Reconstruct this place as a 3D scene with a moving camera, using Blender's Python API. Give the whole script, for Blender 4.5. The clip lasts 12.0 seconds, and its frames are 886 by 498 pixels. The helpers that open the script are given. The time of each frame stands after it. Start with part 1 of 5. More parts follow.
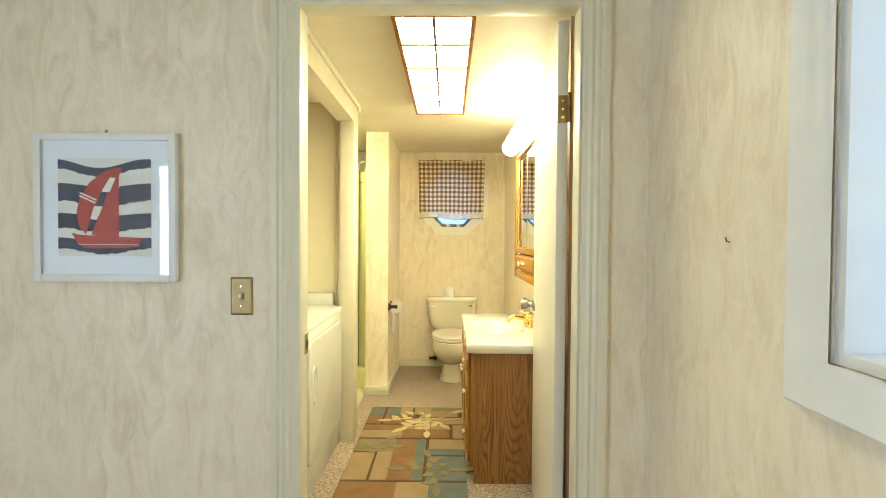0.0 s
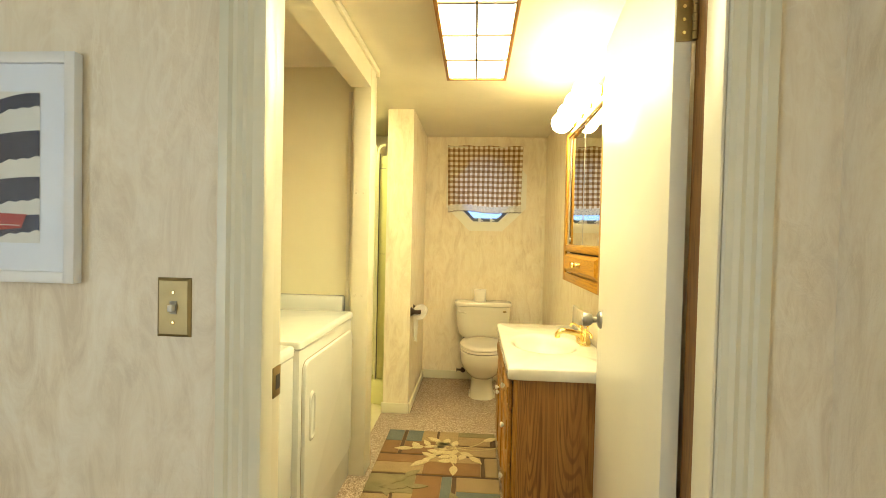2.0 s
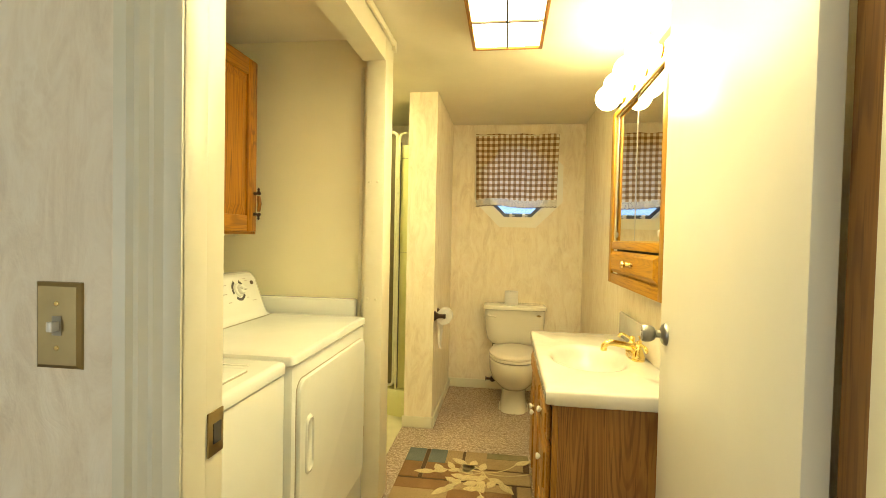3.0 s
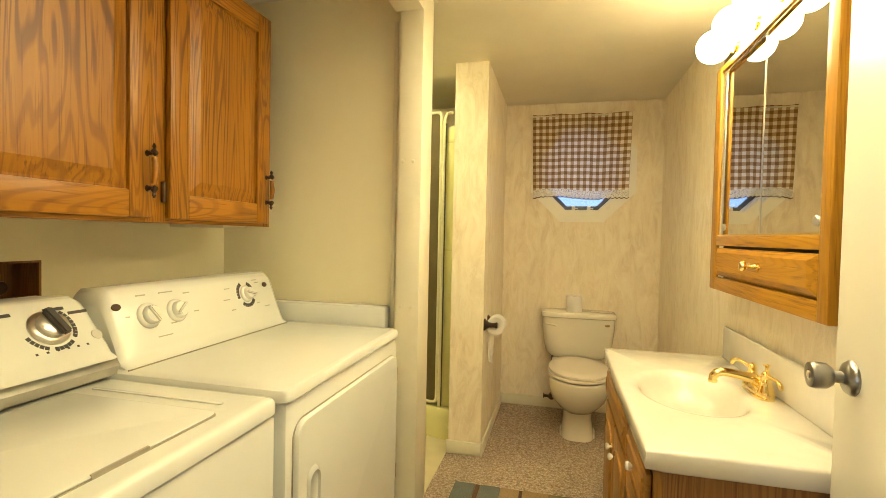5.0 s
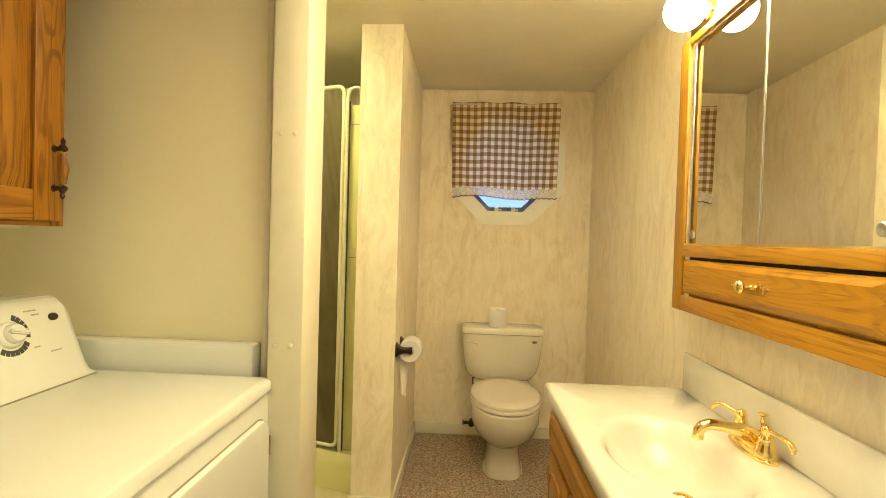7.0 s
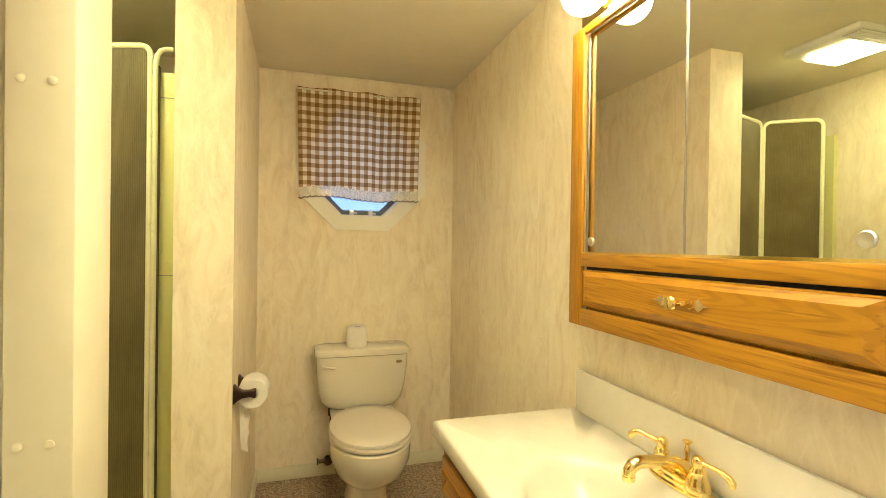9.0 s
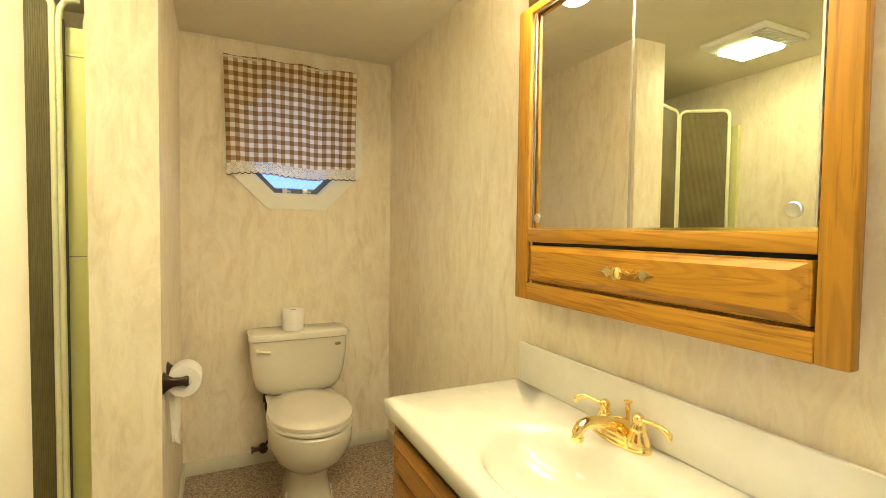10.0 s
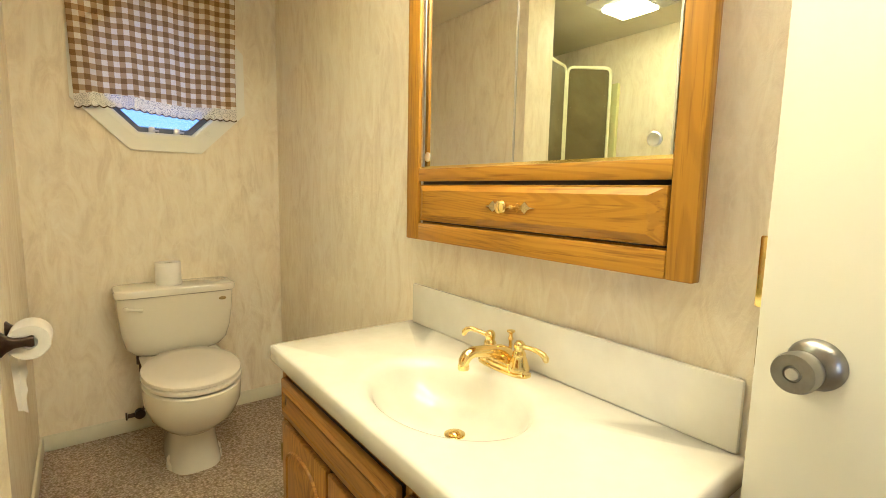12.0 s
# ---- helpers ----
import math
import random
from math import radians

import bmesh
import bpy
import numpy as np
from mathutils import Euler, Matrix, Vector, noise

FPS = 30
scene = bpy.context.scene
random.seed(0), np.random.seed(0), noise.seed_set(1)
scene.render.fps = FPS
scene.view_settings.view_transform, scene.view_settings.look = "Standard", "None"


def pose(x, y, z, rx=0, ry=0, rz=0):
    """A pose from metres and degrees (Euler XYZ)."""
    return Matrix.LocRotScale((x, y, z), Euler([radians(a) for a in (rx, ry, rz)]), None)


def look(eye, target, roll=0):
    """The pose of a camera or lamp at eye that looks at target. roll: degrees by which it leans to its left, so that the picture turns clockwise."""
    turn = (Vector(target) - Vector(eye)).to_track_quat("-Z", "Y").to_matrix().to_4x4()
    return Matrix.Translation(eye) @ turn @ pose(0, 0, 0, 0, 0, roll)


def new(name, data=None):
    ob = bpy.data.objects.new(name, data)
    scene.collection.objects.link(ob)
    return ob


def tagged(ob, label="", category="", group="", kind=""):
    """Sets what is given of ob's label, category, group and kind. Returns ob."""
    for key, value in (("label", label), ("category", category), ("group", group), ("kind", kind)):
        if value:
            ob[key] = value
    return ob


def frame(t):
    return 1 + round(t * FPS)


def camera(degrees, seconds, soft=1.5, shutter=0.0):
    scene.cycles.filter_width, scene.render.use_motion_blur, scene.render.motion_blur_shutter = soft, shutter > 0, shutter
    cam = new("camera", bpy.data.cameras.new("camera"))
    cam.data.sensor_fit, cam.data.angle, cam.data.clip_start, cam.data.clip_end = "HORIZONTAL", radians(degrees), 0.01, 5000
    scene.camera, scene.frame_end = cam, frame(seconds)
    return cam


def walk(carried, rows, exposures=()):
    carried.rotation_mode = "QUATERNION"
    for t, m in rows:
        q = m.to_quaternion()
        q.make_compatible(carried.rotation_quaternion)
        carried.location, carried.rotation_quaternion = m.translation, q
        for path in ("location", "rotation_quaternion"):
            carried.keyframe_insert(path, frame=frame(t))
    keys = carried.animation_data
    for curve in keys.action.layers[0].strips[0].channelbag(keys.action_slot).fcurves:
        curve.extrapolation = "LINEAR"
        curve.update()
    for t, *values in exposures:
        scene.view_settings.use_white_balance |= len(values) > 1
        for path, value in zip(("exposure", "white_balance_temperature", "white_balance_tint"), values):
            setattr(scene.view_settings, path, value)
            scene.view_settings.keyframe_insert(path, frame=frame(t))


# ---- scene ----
cam = camera(86.3, 12.0, soft=0.8)
PATH = [
    (0, (0.081, 0.165, 1.302), (0.058, 2.164, 1.261), 0.4),
    (0.5, (0.102, 0.224, 1.289), (0.026, 2.223, 1.263), 0.5),
    (1, (0.088, 0.365, 1.287), (-0.029, 2.361, 1.259), 0.8),
    (1.5, (0.058, 0.562, 1.289), (-0.07, 2.558, 1.25), 1.1),
    (2, (0.035, 0.72, 1.271), (-0.1, 2.715, 1.226), 1.3),
    (2.5, (0.042, 0.872, 1.254), (-0.143, 2.863, 1.207), 1.2),
    (3, (0.038, 1.056, 1.252), (-0.227, 3.038, 1.202), 1.2),
    (3.2, (0.028, 1.13, 1.252), (-0.262, 3.108, 1.203), 1.1),
    (4.8, (-0.003, 1.446, 1.224), (-0.483, 3.387, 1.179), 0.9),
    (5, (-0.024, 1.497, 1.227), (-0.5, 3.439, 1.171), 1.2),
    (5.5, (-0.067, 1.628, 1.225), (-0.481, 3.584, 1.158), 1.4),
    (6, (-0.089, 1.728, 1.228), (-0.397, 3.703, 1.167), 1.6),
    (6.5, (-0.095, 1.861, 1.232), (-0.307, 3.849, 1.181), 1.6),
    (7, (-0.111, 1.99, 1.244), (-0.212, 3.987, 1.202), 1.7),
    (7.2, (-0.109, 2.041, 1.246), (-0.174, 4.039, 1.207), 1.6),
    (8.8, (-0.172, 2.32, 1.258), (0.322, 4.258, 1.251), 0.9),
    (9, (-0.197, 2.33, 1.263), (0.376, 4.246, 1.251), 0.8),
    (9.5, (-0.236, 2.346, 1.251), (0.505, 4.204, 1.217), 0.6),
    (10, (-0.255, 2.359, 1.241), (0.604, 4.163, 1.164), 0.7),
    (10.5, (-0.247, 2.369, 1.223), (0.717, 4.117, 1.098), 0.8),
    (11, (-0.24, 2.371, 1.208), (0.817, 4.058, 1.025), 1.1),
    (11.5, (-0.227, 2.37, 1.197), (0.916, 3.995, 0.97), 1.2),
    (12, (-0.216, 2.361, 1.185), (0.991, 3.937, 0.943), 1.2),
]
walk(cam, [(t, look(eye, target, roll)) for t, eye, target, roll in PATH], [(0.0, 1.66, 6000, 7), (1.5, 1.56, 6700, 7), (3.0, 1.34, 7400, 6), (5.0, 1.10, 7000, 15), (9.0, 1.18, 6550, 13), (12.0, 1.20, 5700, 17)])

# ---- light ----
world = bpy.data.worlds.new("world")
scene.world = world
world.use_nodes = True
wn, wl = world.node_tree.nodes, world.node_tree.links
sky = wn.new("ShaderNodeTexSky")
sky.sky_type, sky.sun_disc = "NISHITA", False
sky.sun_elevation, sky.sun_rotation = radians(38), radians(180)
wl.new(sky.outputs[0], wn["Background"].inputs[0])
wn["Background"].inputs[1].default_value = 0.05
sun = new("sun", bpy.data.lights.new("sun", "SUN"))
sun.data.energy, sun.data.angle, sun.data.color = 2.5, radians(0.5), (1, 0.95, 0.88)
sun.matrix_basis = look((0.0, -4.5, 3.5), (0, 0, 0))

WARM = (1.0, 0.80, 0.36)
GLOBE_POWER, PANEL_POWER, FAN_POWER, HALL_POWER, SKY_POWER = 17.0, 9.5, 24.0, 5.6, 13.5


def area_lamp(name, m, sx, sy, watts, colour):
    lamp = new(name, bpy.data.lights.new(name, "AREA"))
    lamp.data.shape, lamp.data.size, lamp.data.size_y = "RECTANGLE", sx, sy
    lamp.data.energy, lamp.data.color = watts, colour
    lamp.matrix_basis = m
    return lamp


# daylight standing in the hall window's opening
area_lamp("window_daylight", look((0.775, 0.5375, 1.515), (-1.0, 0.5375, 1.515)), 0.70, 0.76, 0.85, (0.52, 0.74, 1.0))
# lamp outside the octagon backlights the curtain; its pane's tint dims it in view
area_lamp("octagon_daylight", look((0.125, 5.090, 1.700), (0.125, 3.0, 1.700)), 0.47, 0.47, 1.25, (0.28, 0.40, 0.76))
# daylight standing in the tall window at the hall's far end
area_lamp("rear_daylight", look((-2.33, -1.10, 1.1), (2.0, -1.10, 1.1)), 0.5, 1.6, SKY_POWER, (0.58, 0.75, 1.0))

# ---- materials ----


def material(name):
    m = bpy.data.materials.new(name)
    m.use_nodes = True
    return m, m.node_tree.nodes, m.node_tree.links, m.node_tree.nodes["Principled BSDF"]


def coords(n, l, scale, space="Object"):
    tc, mp = n.new("ShaderNodeTexCoord"), n.new("ShaderNodeMapping")
    mp.inputs["Scale"].default_value = scale
    l.new(tc.outputs[space], mp.inputs["Vector"])
    return mp.outputs[0]


def noise_node(n, l, vec, scale, detail=3.0, rough=0.55, distort=0.0):
    t = n.new("ShaderNodeTexNoise")
    t.inputs["Scale"].default_value, t.inputs["Detail"].default_value = scale, detail
    t.inputs["Roughness"].default_value, t.inputs["Distortion"].default_value = rough, distort
    l.new(vec, t.inputs["Vector"])
    return t.outputs["Fac"]


def ramp(n, l, fac, stops):
    r = n.new("ShaderNodeValToRGB")
    e = r.color_ramp.elements
    while len(e) < len(stops):
        e.new(0.5)
    for k, (p, c) in zip(e, stops):
        k.position, k.color = p, (*c, 1)
    l.new(fac, r.inputs[0])
    return r.outputs[0]


def mixed(n, l, a, b, fac, mode="MIX"):
    x = n.new("ShaderNodeMix")
    x.data_type, x.blend_type = "RGBA", mode
    for sock, v in ((0, fac), (6, a), (7, b)):
        if isinstance(v, (int, float)):
            x.inputs[sock].default_value = v
        elif isinstance(v, tuple):
            x.inputs[sock].default_value = (*v, 1)
        else:
            l.new(v, x.inputs[sock])
    return x.outputs[2]


def calc(n, l, op, a, b=0.0):
    x = n.new("ShaderNodeMath")
    x.operation = op
    for i, v in enumerate((a, b)):
        if isinstance(v, (int, float)):
            x.inputs[i].default_value = v
        else:
            l.new(v, x.inputs[i])
    return x.outputs[0]


def bump(n, l, bsdf, height, strength, distance=0.01):
    b = n.new("ShaderNodeBump")
    b.inputs["Strength"].default_value, b.inputs["Distance"].default_value = strength, distance
    l.new(height, b.inputs["Height"])
    l.new(b.outputs[0], bsdf.inputs["Normal"])


def plain(name, a, b, rough=0.4, metal=0.0, scale=14.0, relief=0.05, fine=160.0, coat=0.0):
    """Paint, plastic, glaze or metal: two tones drifting slowly, a fine grain in gloss and relief."""
    m, n, l, s = material(name)
    v = coords(n, l, (1, 1, 1))
    slow = noise_node(n, l, v, scale, 4)
    l.new(ramp(n, l, slow, [(0.3, a), (0.7, b)]), s.inputs["Base Color"])
    r = calc(n, l, "MULTIPLY_ADD", slow, 0.16)
    r.node.inputs[2].default_value = max(0.02, rough - 0.08)
    l.new(r, s.inputs["Roughness"])
    s.inputs["Metallic"].default_value, s.inputs["Coat Weight"].default_value = metal, coat
    if relief:
        bump(n, l, s, noise_node(n, l, v, fine * 0.25, 3), relief, 0.002)
    return m


def stucco(name, light, mid, dark):
    """Hand-dragged wall finish: upright streaks of cream over tan, with low trowel relief."""
    m, n, l, s = material(name)
    v = coords(n, l, (5.5, 5.5, 1.7))
    w = coords(n, l, (1, 1, 0.6))
    streak = noise_node(n, l, v, 2.6, 10, 0.70, 1.2)
    patch = noise_node(n, l, w, 2.6, 4, 0.5, 0.6)
    swirl = noise_node(n, l, coords(n, l, (3.2, 3.2, 1.5)), 2.4, 3, 0.5, 2.2)
    line = calc(n, l, "ABSOLUTE", calc(n, l, "SUBTRACT", swirl, 0.5))
    base = ramp(n, l, streak, [(0.36, dark), (0.50, mid), (0.62, light)])
    base = mixed(n, l, base, mid, ramp(n, l, patch, [(0.38, (0.05, 0.05, 0.05)), (0.66, (0.55, 0.55, 0.55))]))
    stroke = mixed(n, l, ramp(n, l, line, [(0.0, (0.62, 0.62, 0.62)), (0.045, (0, 0, 0))]), ramp(n, l, patch, [(0.48, (0, 0, 0)), (0.60, (1, 1, 1))]), 1.0, "MULTIPLY")
    base = mixed(n, l, base, light, stroke)
    l.new(base, s.inputs["Base Color"])
    s.inputs["Roughness"].default_value = 0.5
    trowel = noise_node(n, l, coords(n, l, (1, 1, 0.6)), 26, 5, 0.6, 2.0)
    lump = noise_node(n, l, w, 7, 3, 0.5, 1.2)
    bump(n, l, s, calc(n, l, "ADD", trowel, calc(n, l, "MULTIPLY", lump, 1.2)), 0.34, 0.0055)
    return m


def oak(name, axis, light, mid, dark, rough=0.36, bold=0.55, rings_count=250.0, wave=0.3):
    """Finished oak: cathedral rings drawn out along one axis, with dark pores."""
    m, n, l, s = material(name)
    long, wide = 0.11, 1.0
    sc = [wide, wide, wide]
    sc[axis] = long
    v = coords(n, l, tuple(sc))
    swirl = noise_node(n, l, v, 5.0, 2.0 + wave, 0.45, wave)
    rings = calc(n, l, "SINE", calc(n, l, "MULTIPLY", swirl, rings_count))
    rings = calc(n, l, "MULTIPLY_ADD", rings, 0.5)
    rings.node.inputs[2].default_value = 0.5
    sp = [150.0, 150.0, 150.0]
    sp[axis] = 6.0
    pores = noise_node(n, l, coords(n, l, tuple(sp)), 1.0, 2, 0.6)
    board = noise_node(n, l, coords(n, l, (2, 2, 2)), 1.5, 2)
    st = [60.0, 60.0, 60.0]
    st[axis] = 1.3
    fibre = noise_node(n, l, coords(n, l, tuple(st)), 1.0, 3, 0.6)
    c = ramp(n, l, fibre, [(0.32, mid), (0.68, light)])
    hard = mixed(n, l, ramp(n, l, rings, [(0.55, (0, 0, 0)), (0.92, (bold, bold, bold))]), ramp(n, l, board, [(0.38, (1, 1, 1)), (0.62, (0.45, 0.45, 0.45))]), 1.0, "MULTIPLY")
    c = mixed(n, l, c, dark, hard)
    c = mixed(n, l, c, dark, ramp(n, l, pores, [(0.56, (0, 0, 0)), (0.70, (0.75, 0.75, 0.75))]))
    l.new(c, s.inputs["Base Color"])
    s.inputs["Roughness"].default_value, s.inputs["Coat Weight"].default_value = rough + 0.06, 0.08
    s.inputs["Coat Roughness"].default_value = 0.22
    bump(n, l, s, calc(n, l, "SUBTRACT", 1.0, pores), 0.12, 0.001)
    return m


def carpet_material():
    m, n, l, s = material("berber_carpet")
    v = coords(n, l, (1, 1, 1))
    vo = n.new("ShaderNodeTexVoronoi")
    vo.inputs["Scale"].default_value = 118
    l.new(v, vo.inputs["Vector"])
    fleck = noise_node(n, l, v, 60, 2, 0.6)
    soil = noise_node(n, l, v, 3.0, 4)
    # Gaps between the loops are multiplied darker, shade put into the colour
    loop_shade = ramp(n, l, vo.outputs["Distance"], [(0.15, (1, 1, 1)), (0.75, (0.52, 0.47, 0.42))])
    c = ramp(n, l, fleck, [(0.34, (0.50, 0.375, 0.27)), (0.47, (0.66, 0.525, 0.40)), (0.63, (0.80, 0.66, 0.52))])
    c = mixed(n, l, c, (0.45, 0.38, 0.31), ramp(n, l, soil, [(0.45, (0, 0, 0)), (0.75, (0.4, 0.4, 0.4))]))
    l.new(mixed(n, l, c, loop_shade, 1.0, "MULTIPLY"), s.inputs["Base Color"])
    s.inputs["Roughness"].default_value = 0.95
    bump(n, l, s, calc(n, l, "SUBTRACT", 1.0, vo.outputs["Distance"]), 0.9, 0.012)
    return m


def pile(name, a, b):
    m, n, l, s = material(name)
    v = coords(n, l, (1, 1, 1))
    fleck, wear = noise_node(n, l, v, 240, 2), noise_node(n, l, v, 9, 4)
    c = mixed(n, l, ramp(n, l, wear, [(0.3, a), (0.7, b)]), tuple(x * 0.55 for x in a), ramp(n, l, fleck, [(0.45, (0, 0, 0)), (0.7, (0.8, 0.8, 0.8))]))
    l.new(c, s.inputs["Base Color"])
    s.inputs["Roughness"].default_value = 0.95
    bump(n, l, s, fleck, 0.7, 0.006)
    return m


def gingham():
    m, n, l, s = material("gingham_cotton")
    tc, sep = n.new("ShaderNodeTexCoord"), n.new("ShaderNodeSeparateXYZ")
    l.new(tc.outputs["UV"], sep.inputs[0])
    bands = []
    for axis in ("X", "Y"):
        f = calc(n, l, "FRACT", calc(n, l, "MULTIPLY", sep.outputs[axis], 1 / 0.0465))
        bands.append(calc(n, l, "LESS_THAN", f, 0.5))
    total = calc(n, l, "MULTIPLY", calc(n, l, "ADD", *bands), 0.5)
    weave = noise_node(n, l, coords(n, l, (1, 1, 1)), 420, 2)
    c = ramp(n, l, total, [(0.0, (0.90, 0.84, 0.74)), (0.5, (0.52, 0.36, 0.20)), (1.0, (0.25, 0.135, 0.050))])
    c = mixed(n, l, c, (0.45, 0.33, 0.22), ramp(n, l, weave, [(0.5, (0, 0, 0)), (0.8, (0.35, 0.35, 0.35))]))
    l.new(c, s.inputs["Base Color"])
    s.inputs["Roughness"].default_value = 0.9
    bump(n, l, s, weave, 0.2, 0.001)
    tr, mx, out = n.new("ShaderNodeBsdfTranslucent"), n.new("ShaderNodeMixShader"), n["Material Output"]
    l.new(c, tr.inputs[0])
    mx.inputs[0].default_value = 0.24
    l.new(s.outputs[0], mx.inputs[1])
    l.new(tr.outputs[0], mx.inputs[2])
    l.new(mx.outputs[0], out.inputs[0])
    return m


def lace():
    """Open cotton lace: threads with fine holes between them."""
    m, n, l, s = material("cotton_lace")
    v = coords(n, l, (1, 1, 1))
    vo = n.new("ShaderNodeTexVoronoi")
    vo.inputs["Scale"].default_value = 230
    l.new(v, vo.inputs["Vector"])
    l.new(ramp(n, l, noise_node(n, l, v, 40, 3), [(0.3, (0.78, 0.74, 0.66)), (0.7, (0.86, 0.82, 0.74))]), s.inputs["Base Color"])
    s.inputs["Roughness"].default_value = 0.9
    l.new(ramp(n, l, vo.outputs["Distance"], [(0.22, (0.25, 0.25, 0.25)), (0.50, (1, 1, 1))]), s.inputs["Alpha"])
    return m


def glowing(name, colour, strength, body=(0.9, 0.9, 0.88)):
    m, n, l, s = material(name)
    s.inputs["Base Color"].default_value = (*body, 1)
    s.inputs["Roughness"].default_value = 0.25
    s.inputs["Emission Color"].default_value, s.inputs["Emission Strength"].default_value = (*colour, 1), strength
    return m


def clear_glass(name, rough=0.0, tint=(1, 1, 1)):
    m, n, l, s = material(name)
    s.inputs["Base Color"].default_value = (*tint, 1)
    s.inputs["Transmission Weight"].default_value, s.inputs["Roughness"].default_value, s.inputs["IOR"].default_value = 1.0, rough, 1.45
    return m


def reeded_plastic():
    m, n, l, s = material("reeded_smoked_plastic")
    v = coords(n, l, (1, 1, 1))
    s.inputs["Roughness"].default_value, s.inputs["Transmission Weight"].default_value = 0.45, 0.06
    l.new(ramp(n, l, noise_node(n, l, v, 6, 3), [(0.3, (0.115, 0.092, 0.034)), (0.7, (0.165, 0.135, 0.055))]), s.inputs["Base Color"])
    return m


HALL = stucco("dragged_wall_finish", (0.91, 0.83, 0.67), (0.85, 0.75, 0.575), (0.73, 0.615, 0.445))
CEIL = plain("ceiling_paint", (0.72, 0.66, 0.52), (0.78, 0.72, 0.58), 0.6, relief=0.12, scale=4)
ALCOVE = plain("alcove_paint", (0.82, 0.765, 0.53), (0.86, 0.805, 0.57), 0.55, relief=0.1, scale=3)
TRIM = plain("cream_gloss_trim", (0.74, 0.695, 0.525), (0.78, 0.735, 0.575), 0.34, relief=0.0)
GLOSS = plain("cream_gloss_panel", (0.76, 0.72, 0.52), (0.80, 0.76, 0.57), 0.12, relief=0.0, coat=0.6)
SATIN = plain("ivory_window_trim", (0.86, 0.83, 0.72), (0.88, 0.85, 0.75), 0.3, relief=0.0)
DOORP = plain("door_paint", (0.75, 0.71, 0.58), (0.78, 0.74, 0.61), 0.36, relief=0.0, scale=5)
WHITE = plain("white_frame_paint", (0.80, 0.79, 0.76), (0.84, 0.83, 0.80), 0.35)
CARPET = carpet_material()
VINYL = plain("vinyl_floor", (0.58, 0.52, 0.32), (0.66, 0.60, 0.40), 0.4, scale=9)
ENAMEL = plain("white_enamel", (0.71, 0.725, 0.665), (0.74, 0.755, 0.695), 0.24, relief=0.02, scale=3, coat=0.3)
# Near-black brown standing in for the shade within the cabinets
GAP = plain("gap_shade", (0.06, 0.05, 0.04), (0.09, 0.075, 0.055), 0.7)
# Brown-grey standing in for shade in seams, gaps and slots; also the roll core
SEAM = plain("seam_shade", (0.30, 0.27, 0.20), (0.36, 0.32, 0.24), 0.6)
INK = plain("printed_black", (0.035, 0.032, 0.03), (0.06, 0.055, 0.05), 0.5)
GREYINK = plain("printed_grey", (0.34, 0.32, 0.28), (0.42, 0.40, 0.35), 0.5)
GREY = plain("grey_plastic", (0.55, 0.53, 0.46), (0.62, 0.60, 0.52), 0.4)
SILVER = plain("silver_plastic_trim", (0.46, 0.45, 0.41), (0.54, 0.53, 0.48), 0.34, 0.6, scale=20)
STEEL = plain("worn_steel", (0.27, 0.26, 0.24), (0.36, 0.345, 0.32), 0.32, 1.0, scale=40)
CHROME = plain("brushed_steel", (0.60, 0.58, 0.54), (0.70, 0.68, 0.63), 0.36, 1.0, scale=40)
BRASS = plain("polished_brass", (0.92, 0.70, 0.27), (0.96, 0.77, 0.34), 0.15, 1.0, relief=0.0)
PALE = plain("pale_brass", (0.80, 0.66, 0.36), (0.88, 0.75, 0.45), 0.2, 1.0, relief=0.0)
AGED = plain("aged_brass", (0.30, 0.22, 0.10), (0.40, 0.30, 0.14), 0.46, 1.0)
BRONZE = plain("dark_bronze", (0.055, 0.035, 0.025), (0.10, 0.065, 0.045), 0.35, 0.8)
BONE = plain("bone_china", (0.74, 0.69, 0.57), (0.77, 0.72, 0.60), 0.10, relief=0.0, scale=3, coat=0.5)
SEATM = plain("bone_seat", (0.73, 0.665, 0.56), (0.76, 0.69, 0.585), 0.20, relief=0.0, scale=3)
MARBLE = plain("cultured_marble", (0.71, 0.665, 0.57), (0.78, 0.745, 0.65), 0.18, relief=0.0, scale=9, coat=0.4)
PAPER = plain("tissue_paper", (0.80, 0.77, 0.72), (0.84, 0.81, 0.76), 0.9, relief=0.3)
PORCELAIN = plain("porcelain_knob", (0.82, 0.80, 0.74), (0.85, 0.83, 0.77), 0.12, relief=0.0)
SHOWER = plain("shower_plastic", (0.74, 0.71, 0.32), (0.79, 0.76, 0.39), 0.25, relief=0.02, scale=3)
DOORFRAME = plain("cream_metal_frame", (0.72, 0.70, 0.48), (0.78, 0.76, 0.55), 0.3)
REED = reeded_plastic()
OAKC = oak("calm_golden_oak", 2, (0.48, 0.230, 0.015), (0.41, 0.182, 0.010), (0.22, 0.085, 0.005), bold=0.34)
OAKF = oak("fine_golden_oak_level", 1, (0.50, 0.240, 0.016), (0.42, 0.188, 0.010), (0.22, 0.085, 0.005), bold=0.32)
OAKV = oak("golden_oak_upright", 2, (0.37, 0.150, 0.009), (0.31, 0.118, 0.006), (0.13, 0.042, 0.002), bold=0.9, rings_count=210.0, wave=0.9)
OAKY = oak("golden_oak_level", 1, (0.40, 0.165, 0.010), (0.33, 0.128, 0.007), (0.15, 0.050, 0.003), bold=0.75)
